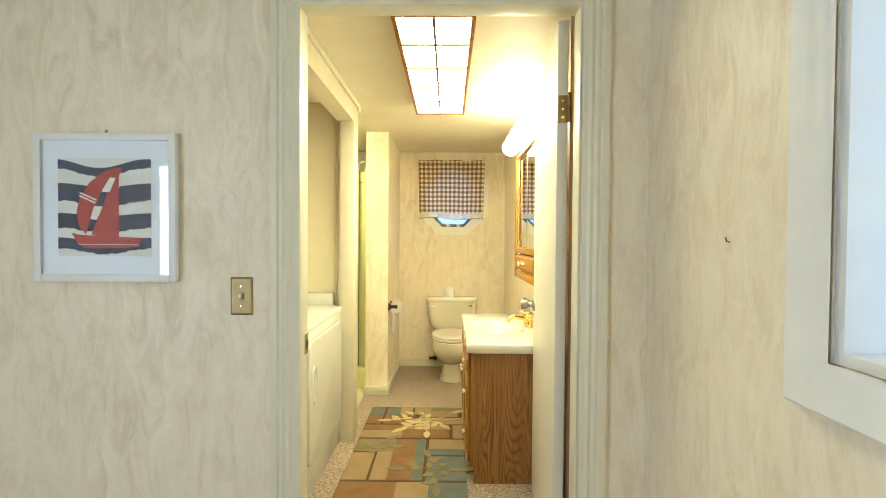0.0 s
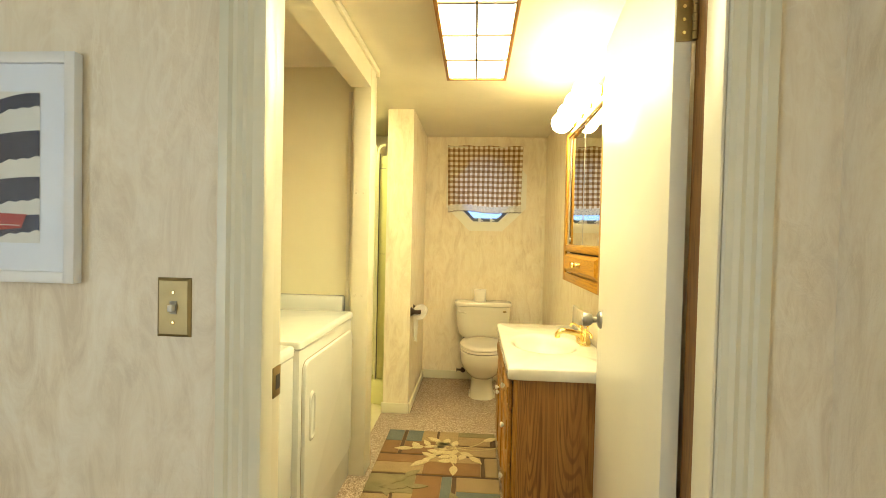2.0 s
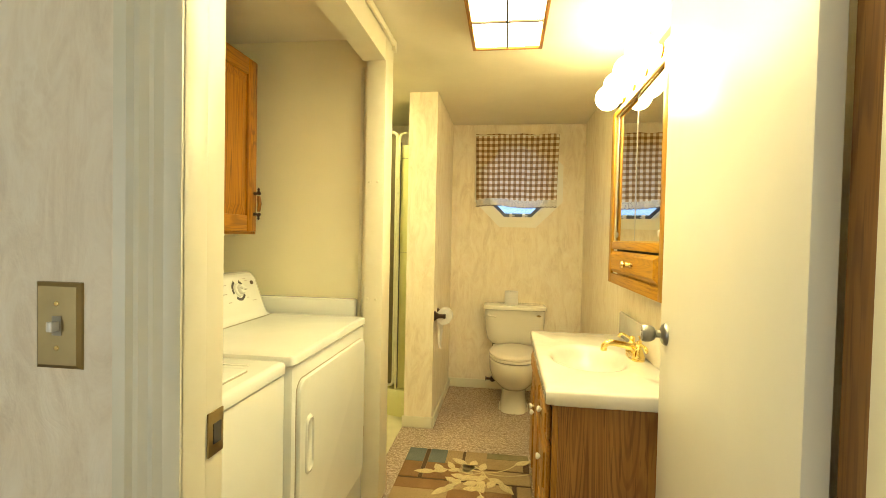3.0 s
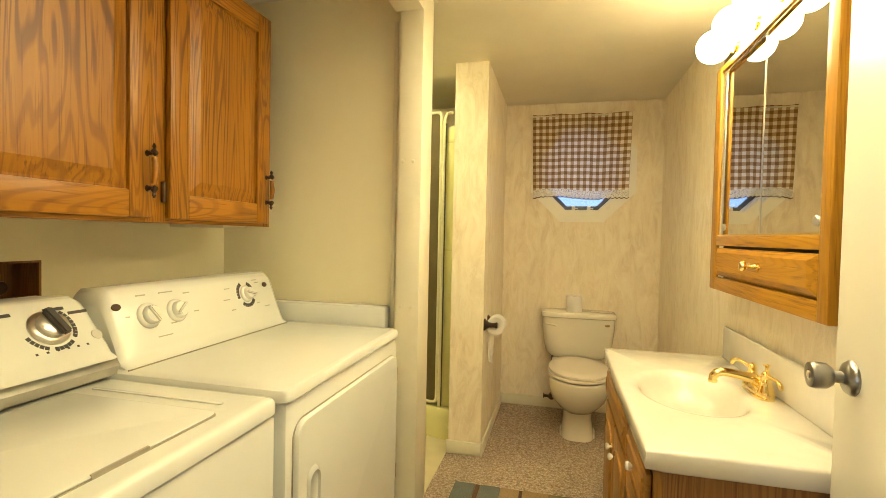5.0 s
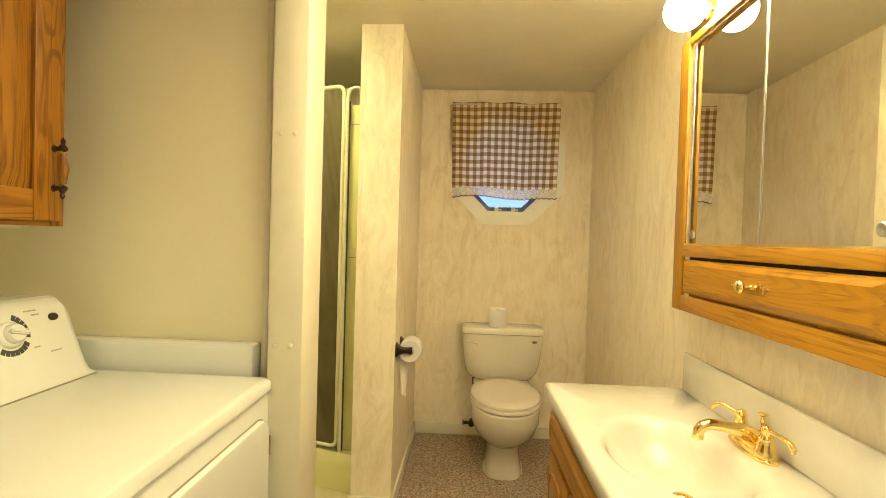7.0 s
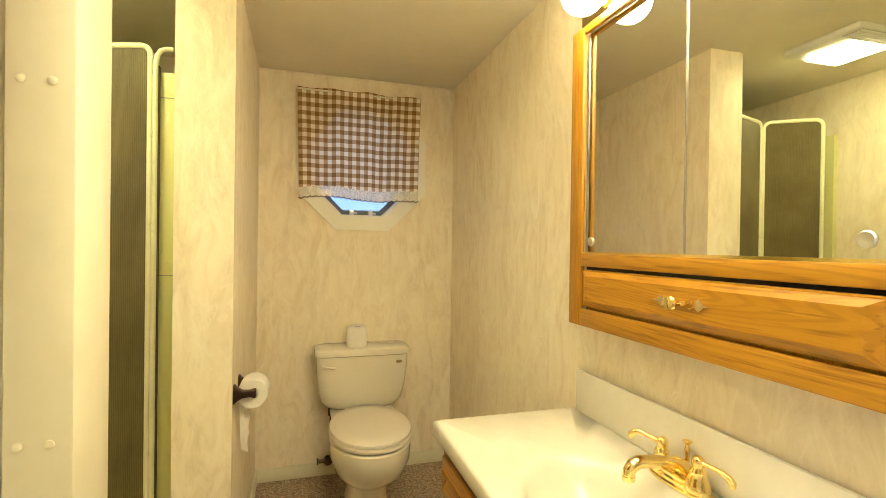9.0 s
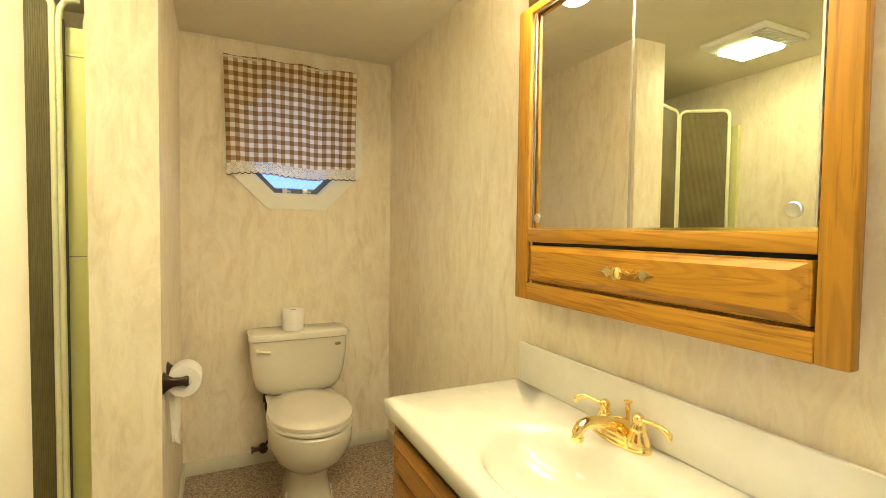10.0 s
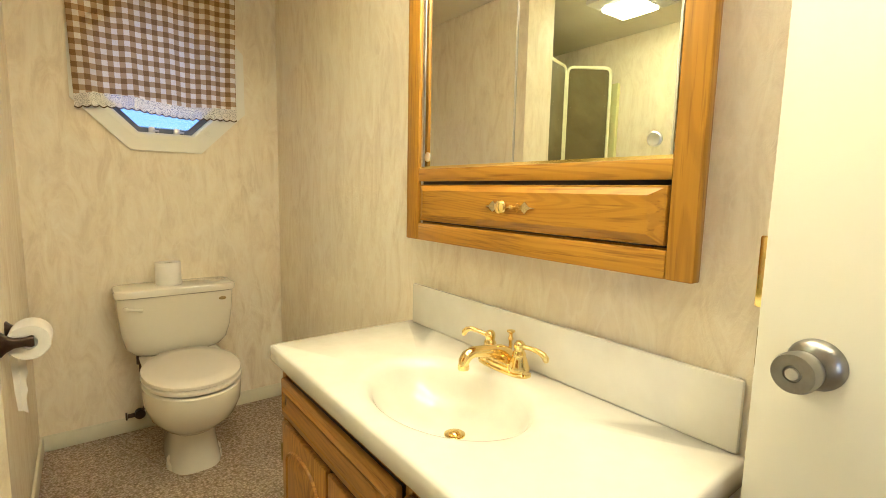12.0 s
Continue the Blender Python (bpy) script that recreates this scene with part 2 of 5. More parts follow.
VANV = oak("brown_oak_upright", 2, (0.37, 0.175, 0.048), (0.28, 0.12, 0.030), (0.13, 0.048, 0.011), bold=0.8)
VANF = oak("honey_oak_front_upright", 2, (0.42, 0.195, 0.028), (0.34, 0.148, 0.018), (0.17, 0.064, 0.008), bold=0.6)
VANG = oak("honey_oak_front_level", 1, (0.42, 0.195, 0.028), (0.34, 0.148, 0.018), (0.19, 0.072, 0.009), bold=0.45)
STAINED = oak("stained_door_edge", 2, (0.27, 0.125, 0.030), (0.21, 0.092, 0.020), (0.12, 0.047, 0.009))
GINGHAM = gingham()
LACE = lace()
PANE = clear_glass("window_glass")
# Dark blue in the glass puts in the sky's tone and dims the lamp
SKYPANE = clear_glass("sky_dimming_glass", 0.0, (0.28, 0.37, 0.49))
PICGLASS = clear_glass("picture_glass")
SASH = plain("dark_sash", (0.09, 0.10, 0.11), (0.13, 0.14, 0.15), 0.4)
GLOBE = glowing("lit_globe", (1.0, 0.89, 0.53), GLOBE_POWER)
PANEL = glowing("lit_diffuser", (1.0, 0.90, 0.54), PANEL_POWER)
FANLIT = glowing("lit_fan_lens", (1.0, 0.97, 0.50), FAN_POWER)
HALLLIT = glowing("lit_hall_bowl", WARM, HALL_POWER)
NAVY = plain("navy_print", (0.012, 0.016, 0.035), (0.03, 0.037, 0.065), 0.6, scale=30)
CREAMP = plain("cream_print", (0.74, 0.69, 0.55), (0.78, 0.74, 0.62), 0.7)
REDP = plain("red_print", (0.36, 0.028, 0.015), (0.46, 0.045, 0.022), 0.6, scale=25)
MATBOARD = plain("white_mat_board", (0.80, 0.80, 0.77), (0.83, 0.83, 0.80), 0.8)
RUG = {"rust": pile("rug_rust", (0.21, 0.105, 0.042), (0.30, 0.16, 0.065)), "tan": pile("rug_tan", (0.33, 0.22, 0.105), (0.41, 0.285, 0.145)),
       "blue": pile("rug_slate_blue", (0.12, 0.135, 0.12), (0.18, 0.195, 0.17)), "brown": pile("rug_dark_brown", (0.085, 0.045, 0.022), (0.12, 0.065, 0.032)),
       "leaf": pile("rug_leaf_cream", (0.60, 0.47, 0.24), (0.68, 0.55, 0.31)), "olive": pile("rug_olive", (0.20, 0.165, 0.075), (0.29, 0.235, 0.12))}
mir, mn, ml, ms = material("silvered_mirror")
ms.inputs["Base Color"].default_value = (0.80, 0.80, 0.74, 1)
ms.inputs["Metallic"].default_value, ms.inputs["Roughness"].default_value = 1.0, 0.012
GRASS = plain("garden_grass", (0.07, 0.11, 0.035), (0.12, 0.16, 0.06), 0.9, scale=2)

# ---- building helpers ----
BASE = {}


def box(bm, x0, x1, y0, y1, z0, z1, bevel=0.0, seg=2):
    g = bmesh.ops.create_cube(bm, size=1, matrix=Matrix.Translation(((x0 + x1) / 2, (y0 + y1) / 2, (z0 + z1) / 2)) @ Matrix.Diagonal((abs(x1 - x0), abs(y1 - y0), abs(z1 - z0), 1)))
    if bevel:
        es = list({e for v in g["verts"] for e in v.link_edges})
        bmesh.ops.bevel(bm, geom=es, offset=bevel, segments=seg, profile=0.5, affect="EDGES")
    return bm


def boxed(*a, **k):
    return box(bmesh.new(), *a, **k)


def ring(cx, cy, z, rx, ry, p=2.0, count=40):
    pts = []
    for i in range(count):
        a = 2 * math.pi * i / count
        c, s = math.cos(a), math.sin(a)
        pts.append(Vector((cx + rx * math.copysign(abs(c) ** (2 / p), c), cy + ry * math.copysign(abs(s) ** (2 / p), s), z)))
    return pts


def skin(bm, rings, cap_first=True, cap_last=True, closed=True):
    rows = [[bm.verts.new(p) for p in r] for r in rings]
    for a, b in zip(rows, rows[1:]):
        k = len(a)
        for i in range(k if closed else k - 1):
            bm.faces.new((a[i], a[(i + 1) % k], b[(i + 1) % k], b[i]))
    if cap_first:
        bm.faces.new(rows[0][::-1])
    if cap_last:
        bm.faces.new(rows[-1])
    bmesh.ops.recalc_face_normals(bm, faces=bm.faces[:])
    return bm


def loft(sections, count=40):
    """Sections of (z, cx, cy, rx, ry, p), from the bottom up."""
    return skin(bmesh.new(), [ring(cx, cy, z, rx, ry, p, count) for z, cx, cy, rx, ry, p in sections])


def lathe(bm, profile, m, count=24):
    """Turns (radius, height) round the local z axis, then sets it at m."""
    rings = [[m @ Vector((r * math.cos(2 * math.pi * i / count), r * math.sin(2 * math.pi * i / count), h)) for i in range(count)] for r, h in profile]
    return skin(bm, rings)


def tube(bm, path, radius, count=10):
    pts = [Vector(p) for p in path]
    rads = radius if isinstance(radius, (list, tuple)) else [radius] * len(pts)
    rings, side = [], None
    for i, p in enumerate(pts):
        d = (pts[min(i + 1, len(pts) - 1)] - pts[max(i - 1, 0)]).normalized()
        if side is None:
            side = d.orthogonal().normalized()
        side = (side - d * side.dot(d)).normalized()
        up = d.cross(side)
        rings.append([p + rads[i] * (side * math.cos(2 * math.pi * k / count) + up * math.sin(2 * math.pi * k / count)) for k in range(count)])
    return skin(bm, rings)


def prism(bm, outline, axis, a, b, bevel=0.0):
    """Extrudes an outline of (u, v) pairs along an axis from a to b."""
    def at(u, v, w):
        return {"x": (w, u, v), "y": (u, w, v), "z": (u, v, w)}[axis]
    lo, hi = [bm.verts.new(at(u, v, a)) for u, v in outline], [bm.verts.new(at(u, v, b)) for u, v in outline]
    k, fs = len(outline), []
    for i in range(k):
        fs.append(bm.faces.new((lo[i], lo[(i + 1) % k], hi[(i + 1) % k], hi[i])))
    fs += [bm.faces.new(lo[::-1]), bm.faces.new(hi)]
    bmesh.ops.recalc_face_normals(bm, faces=fs)
    if bevel:
        es = [e for e in {e for f in fs[-2:] for e in f.edges}]
        bmesh.ops.bevel(bm, geom=es, offset=bevel, segments=2, profile=0.5, affect="EDGES")
    return bm


def mesh_of(name, bm, mats, smooth=40):
    me = bpy.data.meshes.new(name)
    bm.to_mesh(me)
    bm.free()
    for m in mats if isinstance(mats, (list, tuple)) else [mats]:
        me.materials.append(m)
    if smooth:
        me.shade_smooth()
        me.set_sharp_from_angle(angle=radians(smooth))
    return me


def structure(name, bm, mats, label, category="", smooth=30):
    ob = new(name, mesh_of(name, bm, mats, smooth))
    BASE[ob.name] = Matrix()
    return tagged(ob, label, category or name.rsplit("_", 1)[0], kind="structure")


def thing(name, at, label, category, group="", m=None):
    ob = new(name)
    ob.empty_display_size = 0.05
    ob.matrix_basis = m if m is not None else Matrix.Translation(at)
    BASE[ob.name] = ob.matrix_basis.copy()
    return tagged(ob, label, category, group)


def part(name, bm, mats, parent, label="", smooth=40, local=False):
    if not local:
        bm.transform(BASE[parent.name].inverted())
    ob = new(name, mesh_of(name, bm, mats, smooth))
    ob.parent = parent
    BASE[ob.name] = BASE[parent.name]
    if label:
        ob["label"] = label
    return ob


def side_wall(bm, x0, x1, y0, y1, z0, z1, hole=None):
    """A wall along y, with one opening (ya, yb, za, zb)."""
    if not hole:
        return box(bm, x0, x1, y0, y1, z0, z1)
    ya, yb, za, zb = hole
    box(bm, x0, x1, y0, ya, z0, z1)
    box(bm, x0, x1, yb, y1, z0, z1)
    box(bm, x0, x1, ya, yb, z0, za)
    return box(bm, x0, x1, ya, yb, zb, z1)


# ---- the shell ----
CEILING = 2.187
HW0, HW1 = 1.62, 1.738            # hall face and bathroom face of the wall between
RIGHT, FAR, BACK = 0.652, 4.990, -1.435
JL, JR, HEAD = -0.383, 0.482, 2.04

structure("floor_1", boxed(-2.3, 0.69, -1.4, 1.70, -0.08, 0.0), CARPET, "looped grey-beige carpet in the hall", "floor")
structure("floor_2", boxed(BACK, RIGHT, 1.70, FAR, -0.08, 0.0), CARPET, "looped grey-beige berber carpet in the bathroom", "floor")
structure("floor_3", boxed(BACK, -0.612, 3.34, 4.30, 0.0, 0.006, bevel=0.002), VINYL, "pale yellow vinyl strip before the shower", "floor")
structure("ceiling_1", boxed(-2.3, 0.85, -1.4, HW1, CEILING, CEILING + 0.1), CEIL, "cream painted hall ceiling", "ceiling")
structure("ceiling_2", boxed(BACK - 0.1, RIGHT + 0.12, HW1, FAR + 0.14, CEILING, CEILING + 0.1), CEIL, "cream painted bathroom ceiling", "ceiling")

bm = bmesh.new()
box(bm, -2.3, JL - 0.02, HW0, 1.716, 0, CEILING)
box(bm, JR + 0.02, 0.72, HW0, HW1, 0, CEILING)
box(bm, JL - 0.02, JR + 0.02, HW0, HW1, HEAD + 0.02, CEILING)
structure("wall_south", bm, HALL, "hall wall in dragged cream finish round the doorway", "wall")
HWIN = (0.16, 0.915, 1.11, 1.92)
structure("wall_hall_east", side_wall(bmesh.new(), 0.69, 0.80, -1.4, HW0, 0, CEILING, HWIN), HALL, "hall window wall in dragged pale finish", "wall")
structure("wall_hall_west", side_wall(bmesh.new(), -2.4, -2.3, -1.4, HW1, 0, CEILING, (-1.36, -0.84, 0.3, 1.9)), HALL, "plain hall end wall with a tall window opening", "wall")
structure("wall_hall_south", boxed(-2.4, 0.80, -1.5, -1.4, 0, CEILING), HALL, "plain hall rear wall", "wall")
structure("wall_east", boxed(RIGHT, RIGHT + 0.12, HW1, FAR + 0.14, 0, CEILING), HALL, "bathroom wall in dragged cream finish", "wall")
structure("wall_west", boxed(BACK - 0.1, BACK, 3.34, FAR + 0.14, 0, CEILING), HALL, "cream dragged wall beside the shower", "wall")
bm = bmesh.new()
side_wall(bm, BACK - 0.1, BACK, 1.70, 3.34, 0, CEILING, (2.30, 2.515, 1.02, 1.135))
box(bm, BACK - 0.16, BACK - 0.101, 2.25, 2.56, 0.97, 1.18)
structure("wall_alcove_back", bm, ALCOVE, "pale yellow laundry alcove back wall", "wall")
structure("wall_alcove_side", boxed(BACK, -0.60, 3.262, 3.338, 0, CEILING), ALCOVE, "pale yellow laundry alcove side wall", "wall")
structure("wall_nook", boxed(BACK, -0.60, 3.339, 3.345, 0, CEILING), GLOSS, "cream gloss painted panel facing the shower", "wall")
structure("wall_partition", boxed(-0.605, -0.42, 4.085, FAR, 0, CEILING), HALL, "short partition in dragged cream finish", "wall")

# octagonal window: wall with an eight-sided hole
OX, OZ, OR = 0.125, 1.700, 0.355


def octagon(r):
    k = r * math.tan(math.pi / 8)
    return [(r, k), (k, r), (-k, r), (-r, k), (-r, -k), (-k, -r), (k, -r), (r, -k)]


def eight_frame(bm, r0, r1, y0, y1):
    inner, outer = octagon(r0), octagon(r1)
    for i in range(8):
        q = [inner[i], outer[i], outer[(i + 1) % 8], inner[(i + 1) % 8]]
        prism(bm, [(OX + u, OZ + v) for u, v in q], "y", y0, y1)
    return bm


bm = bmesh.new()
hole = [(OX + u, OZ + v) for u, v in octagon(OR - 0.07)]
for y, flip in ((FAR, 0), (FAR + 0.14, 1)):
    outer = [(RIGHT, CEILING), (BACK, CEILING), (BACK, 0), (RIGHT, 0)]
    o = [bm.verts.new((u, y, v)) for u, v in outer]
    h = [bm.verts.new((u, y, v)) for u, v in hole]
    fs = [(o[0], h[0], h[1]), (o[0], h[1], h[2], o[1]), (o[1], h[2], h[3]), (o[1], h[3], h[4], o[2]), (o[2], h[4], h[5]), (o[2], h[5], h[6], o[3]), (o[3], h[6], h[7]), (o[3], h[7], h[0], o[0])]
    for f in fs:
        bm.faces.new(f)
    if flip:
        for i in range(8):
            bm.faces.new((h[i], h[(i + 1) % 8], first[(i + 1) % 8], first[i]))
    first = h
bmesh.ops.recalc_face_normals(bm, faces=bm.faces[:])
structure("wall_north", bm, HALL, "far bathroom wall in dragged cream finish with an octagonal window", "wall", smooth=0)

# header beam and post of the laundry alcove
bm = boxed(-0.631, -0.525, HW1, 3.17, 2.05, CEILING)
structure("beam", bm, TRIM, "cream painted header over the laundry alcove", "beam")
post = structure("post", boxed(-0.612, -0.523, 3.168, 3.306, 0, CEILING, bevel=0.003), TRIM, "cream painted post beside the dryer", "post")
for z in (1.50, 0.960):
    for x in (-0.592, -0.553):
        part("plug", lathe(bmesh.new(), [(0.007, 0), (0.007, 0.002), (0.004, 0.004)], pose(x, 3.168, z, 90), 12), TRIM, post)
bm = bmesh.new()
box(bm, -0.664, -0.645, 3.244, 3.261, 0.0, 2.05, bevel=0.005)
box(bm, -0.644, -0.6125, 3.236, 3.261, 0.0, 2.05, bevel=0.006)
structure("trim_1", bm, TRIM, "cream corner moulding beside the post", "trim")
structure("trim_2", boxed(-1.40, -0.666, 3.205, 3.261, 0.80, 0.948, bevel=0.010), ENAMEL, "white ledge board above the dryer", "trim")
bm = boxed(-0.524, -0.508, HW1, 3.285, 2.155, CEILING - 0.002, bevel=0.004)
box(bm, -0.5222, -0.507, 3.268, 3.304, 2.135, CEILING - 0.003, bevel=0.003)
structure("trim_3", bm, TRIM, "small cream moulding under the ceiling", "trim")


def skirting(name, x0, x1, y0, y1, label="cream painted baseboard"):
    return structure(name, boxed(x0, x1, y0, y1, 0, 0.074, bevel=0.005), TRIM, label, "baseboard")


skirting("baseboard_1", -0.42, RIGHT - 0.012, FAR - 0.012, FAR)
skirting("baseboard_2", -0.419, -0.407, 4.073, FAR - 0.012)
skirting("baseboard_3", -0.617, -0.4205, 4.073, 4.0845)
skirting("baseboard_4", RIGHT - 0.012, RIGHT, 3.70, FAR - 0.0125)
# thin bead where far wall meets the ceiling
structure("trim_4", boxed(-0.42, RIGHT, FAR - 0.006, FAR, CEILING - 0.012, CEILING - 0.001, bevel=0.002), HALL, "thin cream bead under the ceiling", "trim")

# ---- the doorway ----
bm = bmesh.new()
for x0, x1, y1 in ((JL - 0.02, JL, 1.718), (JR, JR + 0.02, HW1 + 0.002)):
    box(bm, x0, x1, HW0 - 0.002, y1, 0, HEAD, bevel=0.002)
box(bm, JL - 0.02, JR + 0.02, HW0 - 0.002, HW1 + 0.002, HEAD, HEAD + 0.02, bevel=0.002)
box(bm, JL, JL + 0.006, HW0 - 0.006, 1.670, 0, HEAD - 0.024, bevel=0.004)
box(bm, JR - 0.006, JR, HW0 - 0.006, 1.685, 0, HEAD - 0.024, bevel=0.002)
box(bm, JL, JR, HW0 - 0.006, 1.695, HEAD - 0.024, HEAD, bevel=0.004)
frame_ob = structure("door_frame", bm, TRIM, "cream gloss door frame with stops", "door frame")
part("rebate", boxed(JR - 0.0025, JR, 1.6855, 1.738, 0, HEAD - 0.001), STAINED, frame_ob, "bare brown hinge rebate")
strike = part("strike_plate", boxed(JL, JL + 0.003, 1.679, 1.716, 0.925, 0.99, bevel=0.001), AGED, frame_ob, "tarnished brass strike plate")
# black slab on the plate, colour in place of the hole's shade
part("latch_hole_shade", boxed(JL + 0.003, JL + 0.0045, 1.690, 1.708, 0.942, 0.972), INK, strike)


def casing(bm, x0, x1, z0, z1, y, into, outer_low):
    """Fluted upright casing standing proud of a wall at y."""
    s = 1 if outer_low else -1
    a = x0 if outer_low else x1
    w = x1 - x0
    prof = [(0, 0.020), (0.018, 0.020), (0.024, 0.014), (0.034, 0.017), (0.044, 0.012), (0.054, 0.016), (0.064, 0.011), (0.076, 0.010), (w, 0.006)]
    pts = [(a + s * u, y + into * d) for u, d in prof] + [(a + s * w, y), (a, y)]
    return prism(bm, pts, "z", z0, z1)


bm = casing(bmesh.new(), -0.462, JL + 0.006, 0, HEAD + 0.055, HW0, -1, True)
structure("trim_5", bm, TRIM, "cream fluted door casing", "trim", smooth=20)
bm = casing(bmesh.new(), JR + 0.002, 0.564, 0, HEAD + 0.055, HW0, -1, False)
structure("trim_6", bm, TRIM, "cream fluted door casing", "trim", smooth=20)
bm = bmesh.new()
prism(bm, [(HW0, HEAD + 0.085), (HW0 - 0.02, HEAD + 0.085), (HW0 - 0.02, HEAD + 0.067), (HW0 - 0.014, HEAD + 0.06), (HW0 - 0.017, HEAD + 0.05), (HW0 - 0.012, HEAD + 0.04), (HW0 - 0.016, HEAD + 0.03), (HW0 - 0.008, HEAD - 0.004), (HW0, HEAD - 0.004)], "x", -0.462, 0.564)
structure("trim_7", bm, TRIM, "cream fluted casing over the doorway", "trim", smooth=20)

# the open door, hinged at the right jamb; local x along the door, y its thickness
DW = 0.862
ang = math.degrees(math.atan2(2.603 - 1.744, 0.522 - 0.438))
door_m = pose(0.438, 1.744, 0.012, 0, 0, ang)
door = thing("door_1", None, "cream painted flush door standing open against the vanity", "door", m=door_m)
door["kind"] = "structure"
part("leaf", boxed(0, DW, -0.035, 0, 0, 2.015, bevel=0.0025), DOORP, door, local=True)


def knob(parent, x, z, side):
    s = side
    m = pose(x, 0 if s > 0 else -0.035, z, -90 if s > 0 else 90)
    k = part("knob", lathe(bmesh.new(), [(0.011, 0.0), (0.011, 0.030), (0.018, 0.033), (0.024, 0.042), (0.0255, 0.060), (0.0235, 0.068), (0.010, 0.0685), (0.009, 0.0665), (0.0, 0.0665)][:-1], m, 32), STEEL, parent, "brushed steel round knob", local=True)
    part("rose", lathe(bmesh.new(), [(0.033, 0.0), (0.033, 0.004), (0.028, 0.011), (0.018, 0.016), (0.012, 0.017)], m, 32), STEEL, parent, local=True)
    part("lock_button", lathe(bmesh.new(), [(0.007, 0.066), (0.007, 0.070), (0.005, 0.071)], m, 16), CHROME, k, local=True)


knob(door, DW - 0.072, 0.965, 1)
knob(door, DW - 0.072, 0.965, -1)
for z in (1.678, 0.18):
    hinge = part("hinge", boxed(-0.003, -0.0005, -0.034, -0.003, z, z + 0.09, bevel=0.0008), AGED, door, "worn brass butt hinge", local=True)
    bm = bmesh.new()
    for k in range(5):
        tube(bm, [(-0.008, -0.038, z + 0.018 * k + 0.0008), (-0.008, -0.038, z + 0.018 * k + 0.0172)], 0.006, 12)
    lathe(bm, [(0.004, 0), (0.007, 0.003), (0.004, 0.008)], pose(-0.008, -0.038, z + 0.09), 12)
    part("knuckle", bm, AGED, hinge, local=True)
    bm = bmesh.new()
    for dz in (0.018, 0.045, 0.072):
        lathe(bm, [(0.004, 0), (0.0038, 0.0012), (0.001, 0.0014)], pose(-0.003, -0.018, z + dz, 0, -90), 10)
    part("screw", bm, BRASS, hinge, local=True)
part("latch", boxed(DW, DW + 0.002, -0.030, -0.005, 0.936, 0.994), AGED, door, "brass latch plate", local=True)

# ---- hall window ----
hw = thing("window_1", (0.69, 0.53, 1.11), "white painted hall window with moulded trim", "window")
hw["kind"] = "structure"
ya, yb, za, zb = HWIN


def moulded(bm, y0, y1, z0, z1, w):
    prof = [(0, 0.008), (0.012, 0.010), (0.022, 0.016), (0.045, 0.015), (0.055, 0.020), (w - 0.004, 0.022), (w, 0.018)]
    corners = [(y0, z0), (y1, z0), (y1, z1), (y0, z1)]
    sgn = [(-1, -1), (1, -1), (1, 1), (-1, 1)]
    rows = []
    for u, d in prof + [(w, 0.0)]:
        rows.append([Vector((0.69 - d, c[0] + s[0] * u, c[1] + s[1] * u)) for c, s in zip(corners, sgn)])
    return skin(bm, rows, False, False)


part("window_frame", moulded(bmesh.new(), ya, yb, za, zb, 0.082), WHITE, hw, smooth=35)
bm = bmesh.new()
for y0, y1, z0, z1 in ((ya, ya + 0.02, za, zb), (yb - 0.02, yb, za, zb), (ya + 0.02, yb - 0.02, za, za + 0.02), (ya + 0.02, yb - 0.02, zb - 0.02, zb)):
    box(bm, 0.690, 0.79, y0, y1, z0, z1, bevel=0.002)
part("window_lining", bm, WHITE, hw)
pane = part("pane", boxed(0.762, 0.766, ya + 0.02, yb - 0.02, za + 0.02, zb - 0.02), PANE, hw)
pane.visible_shadow = False

# ---- octagonal window ----
ow = thing("window_2", (OX, FAR, OZ - OR), "small octagonal window with cream trim and dark sash", "window")
ow["kind"] = "structure"
bm = eight_frame(bmesh.new(), OR - 0.075, OR, FAR - 0.018, FAR)
eight_frame(bm, OR - 0.075, OR - 0.055, FAR - 0.022, FAR - 0.018)
part("window_frame", bm, SATIN, ow)
part("window_lining", eight_frame(bmesh.new(), OR - 0.085, OR - 0.0702, FAR + 0.001, FAR + 0.139), WHITE, ow)
part("sash", eight_frame(bmesh.new(), OR - 0.112, OR - 0.0855, FAR + 0.06, FAR + 0.085), SASH, ow, "dark metal tilting sash")
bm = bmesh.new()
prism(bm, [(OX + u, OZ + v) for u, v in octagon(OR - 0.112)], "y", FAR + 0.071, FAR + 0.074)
pane = part("pane", bm, SKYPANE, ow)
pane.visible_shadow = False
for dx in (-0.055, 0.05):
    bm = boxed(OX + dx - 0.012, OX + dx + 0.012, FAR + 0.03, FAR + 0.06, OZ - OR + 0.087, OZ - OR + 0.115, bevel=0.003)
    tube(bm, [(OX + dx, FAR + 0.035, OZ - OR + 0.10), (OX + dx + 0.03, FAR + 0.03, OZ - OR + 0.096)], 0.005, 8)
    part("latch", bm, CHROME, ow, "small metal window latch")

# ground outside
structure("ground", boxed(-60, 60, -60, 60, -0.9, -0.6), GRASS, "grass outside the house", "ground")

# ---- curtain ----
cur = thing("curtain", (0.105, FAR - 0.03, 1.51), "brown and white gingham cafe curtain with a lace hem", "curtain")


